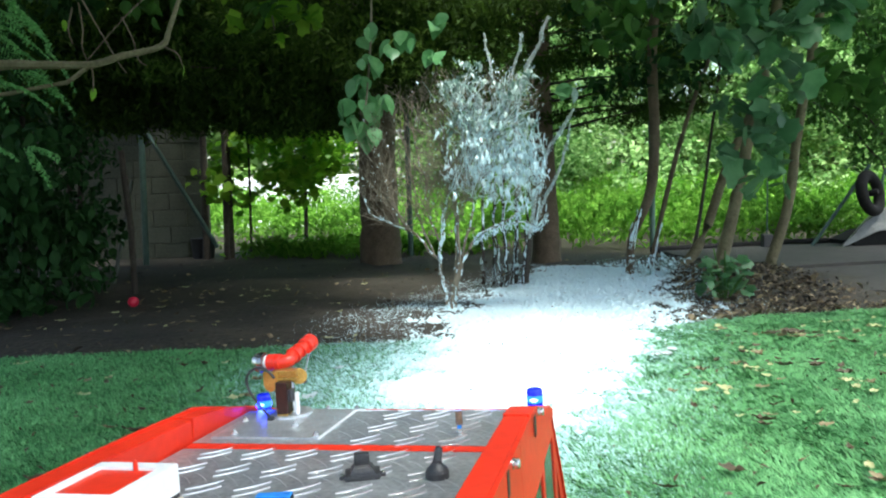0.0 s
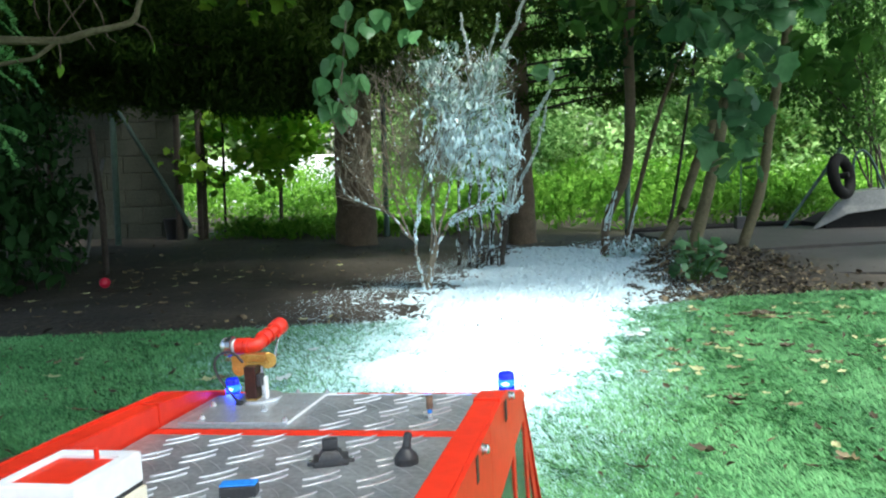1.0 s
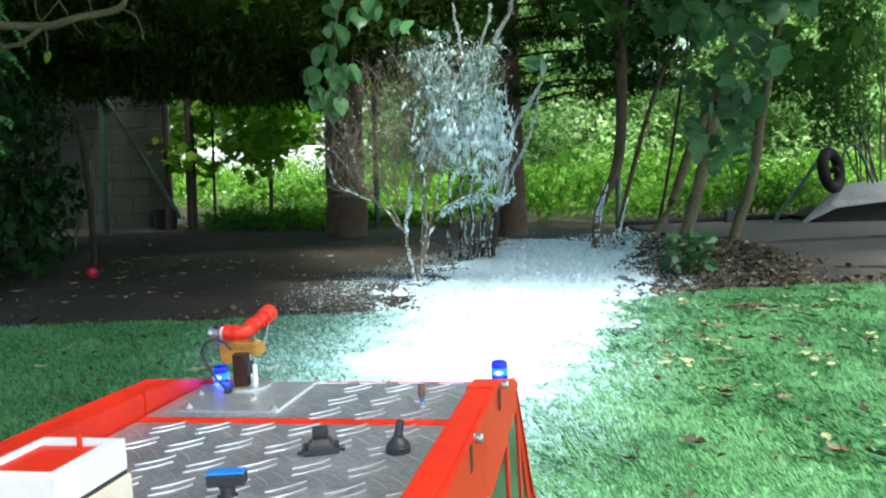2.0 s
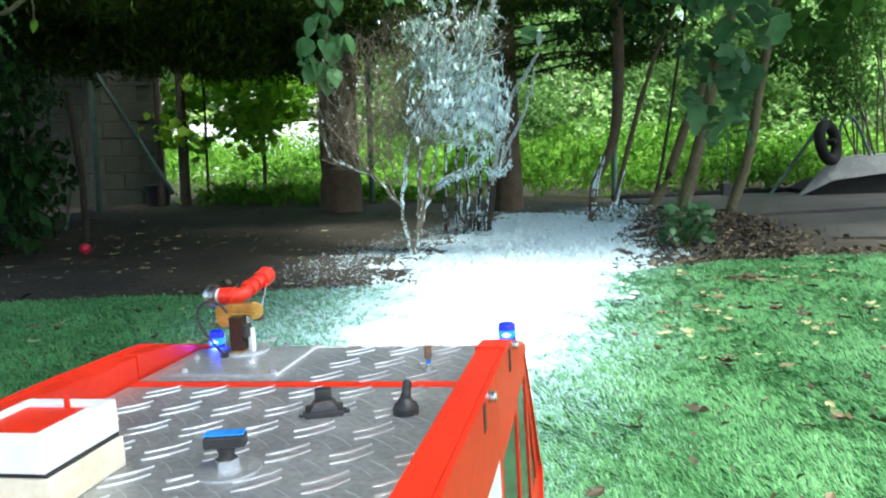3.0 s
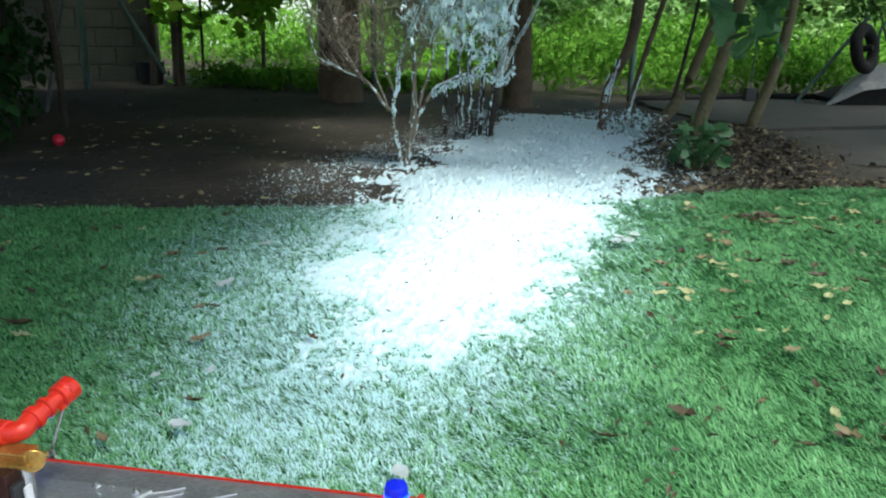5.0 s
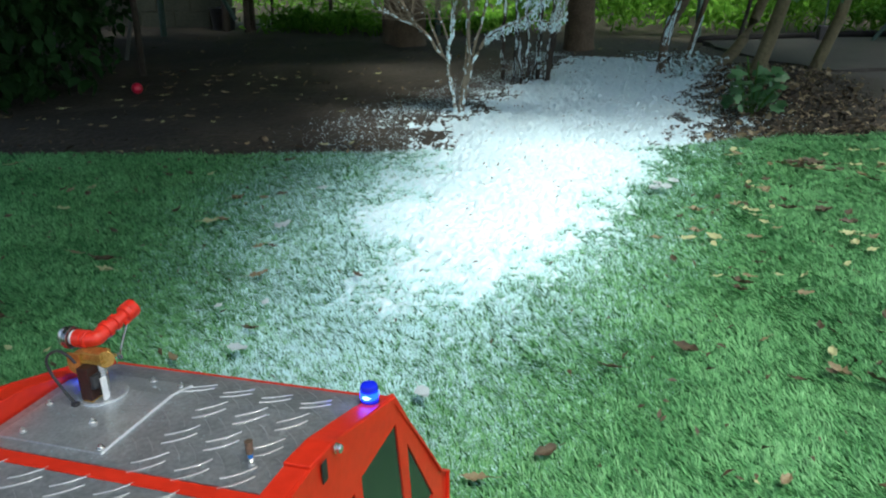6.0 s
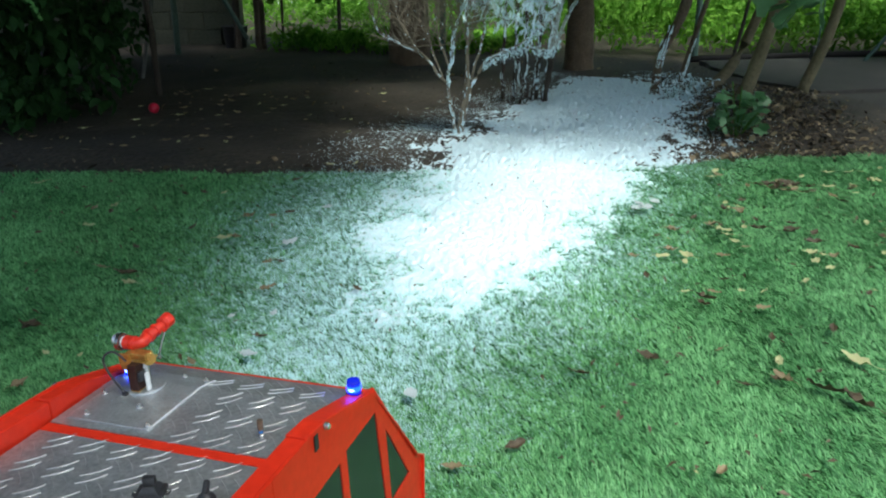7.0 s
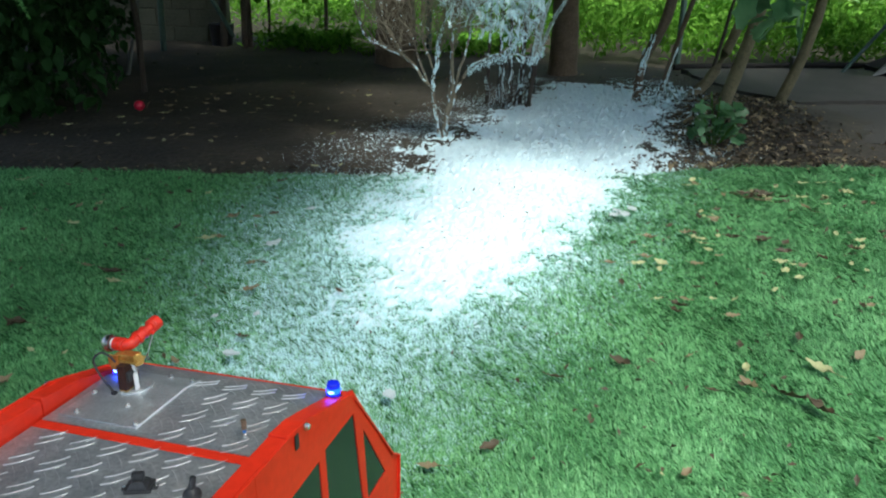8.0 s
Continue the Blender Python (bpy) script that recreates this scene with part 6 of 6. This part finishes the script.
random.seed(21)
TAN = ((0.614, 0.417), (0.231, 0.394), (0.832, 0.997), (0.749, 1.071), (0.735, 1.49), (-0.664, 1.099), (-0.282, 1.166), (-0.234, 1.013), (-0.442, 1.514), (-0.378, 1.523), (-0.924, 1.546), (1.032, 0.84), (-0.538, 0.564), (-0.421, 1.336), (0.702, 1.333), (0.603, 1.28), (1.156, 1.09), (0.698, 0.796), (0.783, 0.698), (0.191, 0.33), (-0.268, 0.662))
BROWN_AT = ((0.561, 0.758), (0.723, 1.037), (0.808, 1.597), (0.974, 1.595), (0.681, 1.437), (-0.594, 1.071), (-0.653, 0.78), (-0.409, 1.906), (-0.718, 1.713), (-0.662, 1.734), (1.16, 1.392), (1.099, 1.492), (0.615, 1.153), (0.711, 1.006), (1.477, 1.914), (1.138, 1.961), (1.176, 1.966), (1.279, 1.797), (0.81, 0.857), (0.32, 0.454), (-0.034, 1.022), (-0.565, 1.40), (-0.95, 1.56), (-0.86, 1.52), (1.05, 1.52), (1.20, 1.98), (1.24, 1.95))
YELLOW = ((0.732, 1.301), (0.858, 1.084), (1.068, 1.328), (1.04, 1.345), (1.316, 1.544), (0.926, 1.525), (-0.56, 1.016), (0.674, 1.289), (0.929, 1.748), (1.372, 1.962), (1.474, 2.043), (0.983, 2.127), (-0.60, 1.735), (-0.88, 1.58), (-0.86, 1.40), (-1.25, 1.80), (-0.45, 1.33), (0.87, 1.50))
for k, places in enumerate((TAN, BROWN_AT, YELLOW)):
    for x, y in places:
        fallen(x, y, random.uniform(0.027, 0.044) * (0.9 + 0.15 * y), k)
for x, y, s, k, turn in ((0.936, 0.779, 0.062, 2, 125), (0.842, 0.666, 0.060, 1, 150), (0.881, 0.629, 0.058, 1, 120), (-0.653, 0.785, 0.055, 1, 170), (-0.594, 1.071, 0.06, 1, 175)):
    fallen(x, y, s, k, turn)
for _ in range(22):
    fallen(random.gauss(1.15, 0.05), random.gauss(1.96, 0.035), random.uniform(0.025, 0.045), random.choice((0, 1, 1, 1)))
for x, y, k in ((0.91, 1.69, 1), (0.95, 1.67, 0), (0.84, 1.54, 0), (0.96, 1.52, 1), (1.04, 1.50, 1), (1.07, 1.42, 1), (1.27, 1.47, 1), (1.03, 1.28, 2), (1.05, 1.24, 2), (0.72, 1.25, 2), (1.29, 1.48, 2), (0.95, 2.05, 2), (1.25, 2.07, 2), (1.36, 2.14, 2), (1.43, 2.15, 2), (1.30, 1.96, 2), (0.87, 1.46, 2)):
    fallen(x, y, random.uniform(0.030, 0.046), k)
for _ in range(120):
    x, y = random.uniform(-1.9, 2.2), random.uniform(0.35, 2.2)
    if float(foam_amount(np.array(x), np.array(y))) > 0.12 or (abs(x) < 0.3 and y < 0.5):
        continue
    if x < 0 and random.random() < 0.35:
        continue
    fallen(x, y, 0.010 + 0.030 * random.random() ** 2, random.choice((0, 1, 1, 1, 1, 2)))
for _ in range(45):
    x, y = random.gauss(1.25, 0.32), random.uniform(1.0, 2.3)
    if y < lawn_edge(x) - 0.02 and float(foam_amount(np.array(x), np.array(y))) < 0.05:
        fallen(x, y, random.uniform(0.018, 0.048), random.choice((0, 0, 1, 1, 2, 2)))
pale = LEAFS[0][0].copy()
pale.materials.clear()
pale.materials.append(WET)
for x, y, sz in ((-0.177, 0.87, 0.024), (-0.259, 0.846, 0.022), (-0.17, 0.691, 0.036), (-0.261, 1.291, 0.050), (0.147, 0.576, 0.036), (-0.237, 1.592, 0.042), (0.654, 1.655, 0.045), (0.688, 1.66, 0.05), (0.67, 1.70, 0.04), (0.72, 1.72, 0.045)):
    o = new("fallen_leaf", pale)
    o.matrix_world = Matrix.Translation((x, y, 0.006)) @ Matrix.Rotation(random.uniform(0, 6.28), 4, "Z") @ Matrix.Diagonal((sz, sz * 1.4, sz, 1))
    tagged(o, "fallen leaf whitened by foam on the turf", "leaf", "fallen leaves")
sy = rng.uniform(0.7, 3.6, 300)
sx = np.interp(sy, FOAM_Y, FOAM_MID) + rng.normal(0, 0.30, 300)
sz = np.where(sy < lawn_edge(sx), 0.010, ground_z(sx, sy) + 0.022)
tagged(fast_mesh("leaf_crumbs", *leaves(np.stack([sx, sy, sz], 1), 0.010, spread=0.6, wide=0.4, droop=0.0), DRY[1]), "dry leaf crumbs lying in the foam", "leaf crumbs", kind="stuff")
sx, sy = rng.uniform(-1.6, 1.9, 900), rng.uniform(0.3, 2.1, 900)
ok = (foam_amount(sx, sy) < 0.1) & (rng.uniform(0, 1, 900) < np.where(sx > 0.3, 1.0, 0.45)) & ((np.abs(sx) > 0.35) | (sy > 0.5))
tagged(fast_mesh("leaf_fragments", *leaves(np.stack([sx, sy, np.full(900, 0.0)], 1)[ok], 0.014, spread=0.6, wide=0.45, droop=0.0), DRY[1]), "small brown leaf fragments on the turf", "leaf fragments", kind="stuff")
for _ in range(75):
    fallen(random.triangular(-1.9, -0.1, -1.2), random.uniform(2.1, 3.6), random.uniform(0.02, 0.045), random.choice((0, 0, 1, 2, 2)))

n = 6400
ex = np.concatenate([rng.uniform(-2.0, 0.2, 150), rng.uniform(0.9, 2.4, 450)])
lx, ly = np.concatenate([rng.normal(1.38, 0.30, n), rng.uniform(-2.2, 3.2, 1200), ex]), np.concatenate([rng.normal(2.95, 0.45, n), rng.uniform(2.1, 5.2, 1200), lawn_edge(ex) + rng.normal(0.03, 0.06, 600)])
ok = ly > lawn_edge(lx) - 0.06 * np.abs(rng.normal(0, 1, len(lx)))
ok &= (foam_amount(lx, ly) < 0.16) & ((lx < 1.72 + 0.05 * rng.normal(0, 1, len(lx))) | (ly < 2.62) | (rng.uniform(0, 1, len(lx)) < 0.10))
lx, ly = lx[ok], ly[ok]
at = np.stack([lx, ly, np.where(ly < lawn_edge(lx) + 0.02, 0.0, ground_z(lx, ly)) + rng.uniform(0.0, 0.014, len(lx))], 1)
big_one = rng.uniform(0, 1, len(at)) < 0.14
chips, flakes = leaves(at[~big_one], 0.0150, spread=0.6, wide=0.45, droop=0.0), round_leaves(at[big_one], 0.031, spread=0.5, wide=0.6, droop=0.0)
tagged(fast_mesh("leaf_litter", np.concatenate([chips[0], flakes[0]]), np.concatenate([chips[1], flakes[1] + len(chips[0])]), LITTER), "brown leaf litter and bark on the bank", "leaf litter", kind="stuff")

plant = thing("young_plant", "small leafy green plant at the edge of the turf", "plant", (1.17, 2.62, 0.02))
for k in range(7):
    a = k * 0.9
    tip = Vector((0.09 * math.cos(a), 0.07 * math.sin(a), 0.10 + 0.05 * (k % 3)))
    part("stem", tube(bmesh.new(), [(0, 0, -0.03), tip * 0.6, tip], 0.003, 5), LEAF_MID, plant)
pp = np.array([(0.085 * math.cos(k), 0.06 * math.sin(k * 1.7), 0.03 + 0.019 * (k % 8)) for k in range(60)])
crown(plant, "foliage", pp, 0.050, LINDEN, lobed=True, wide=0.9, droop=0.3)
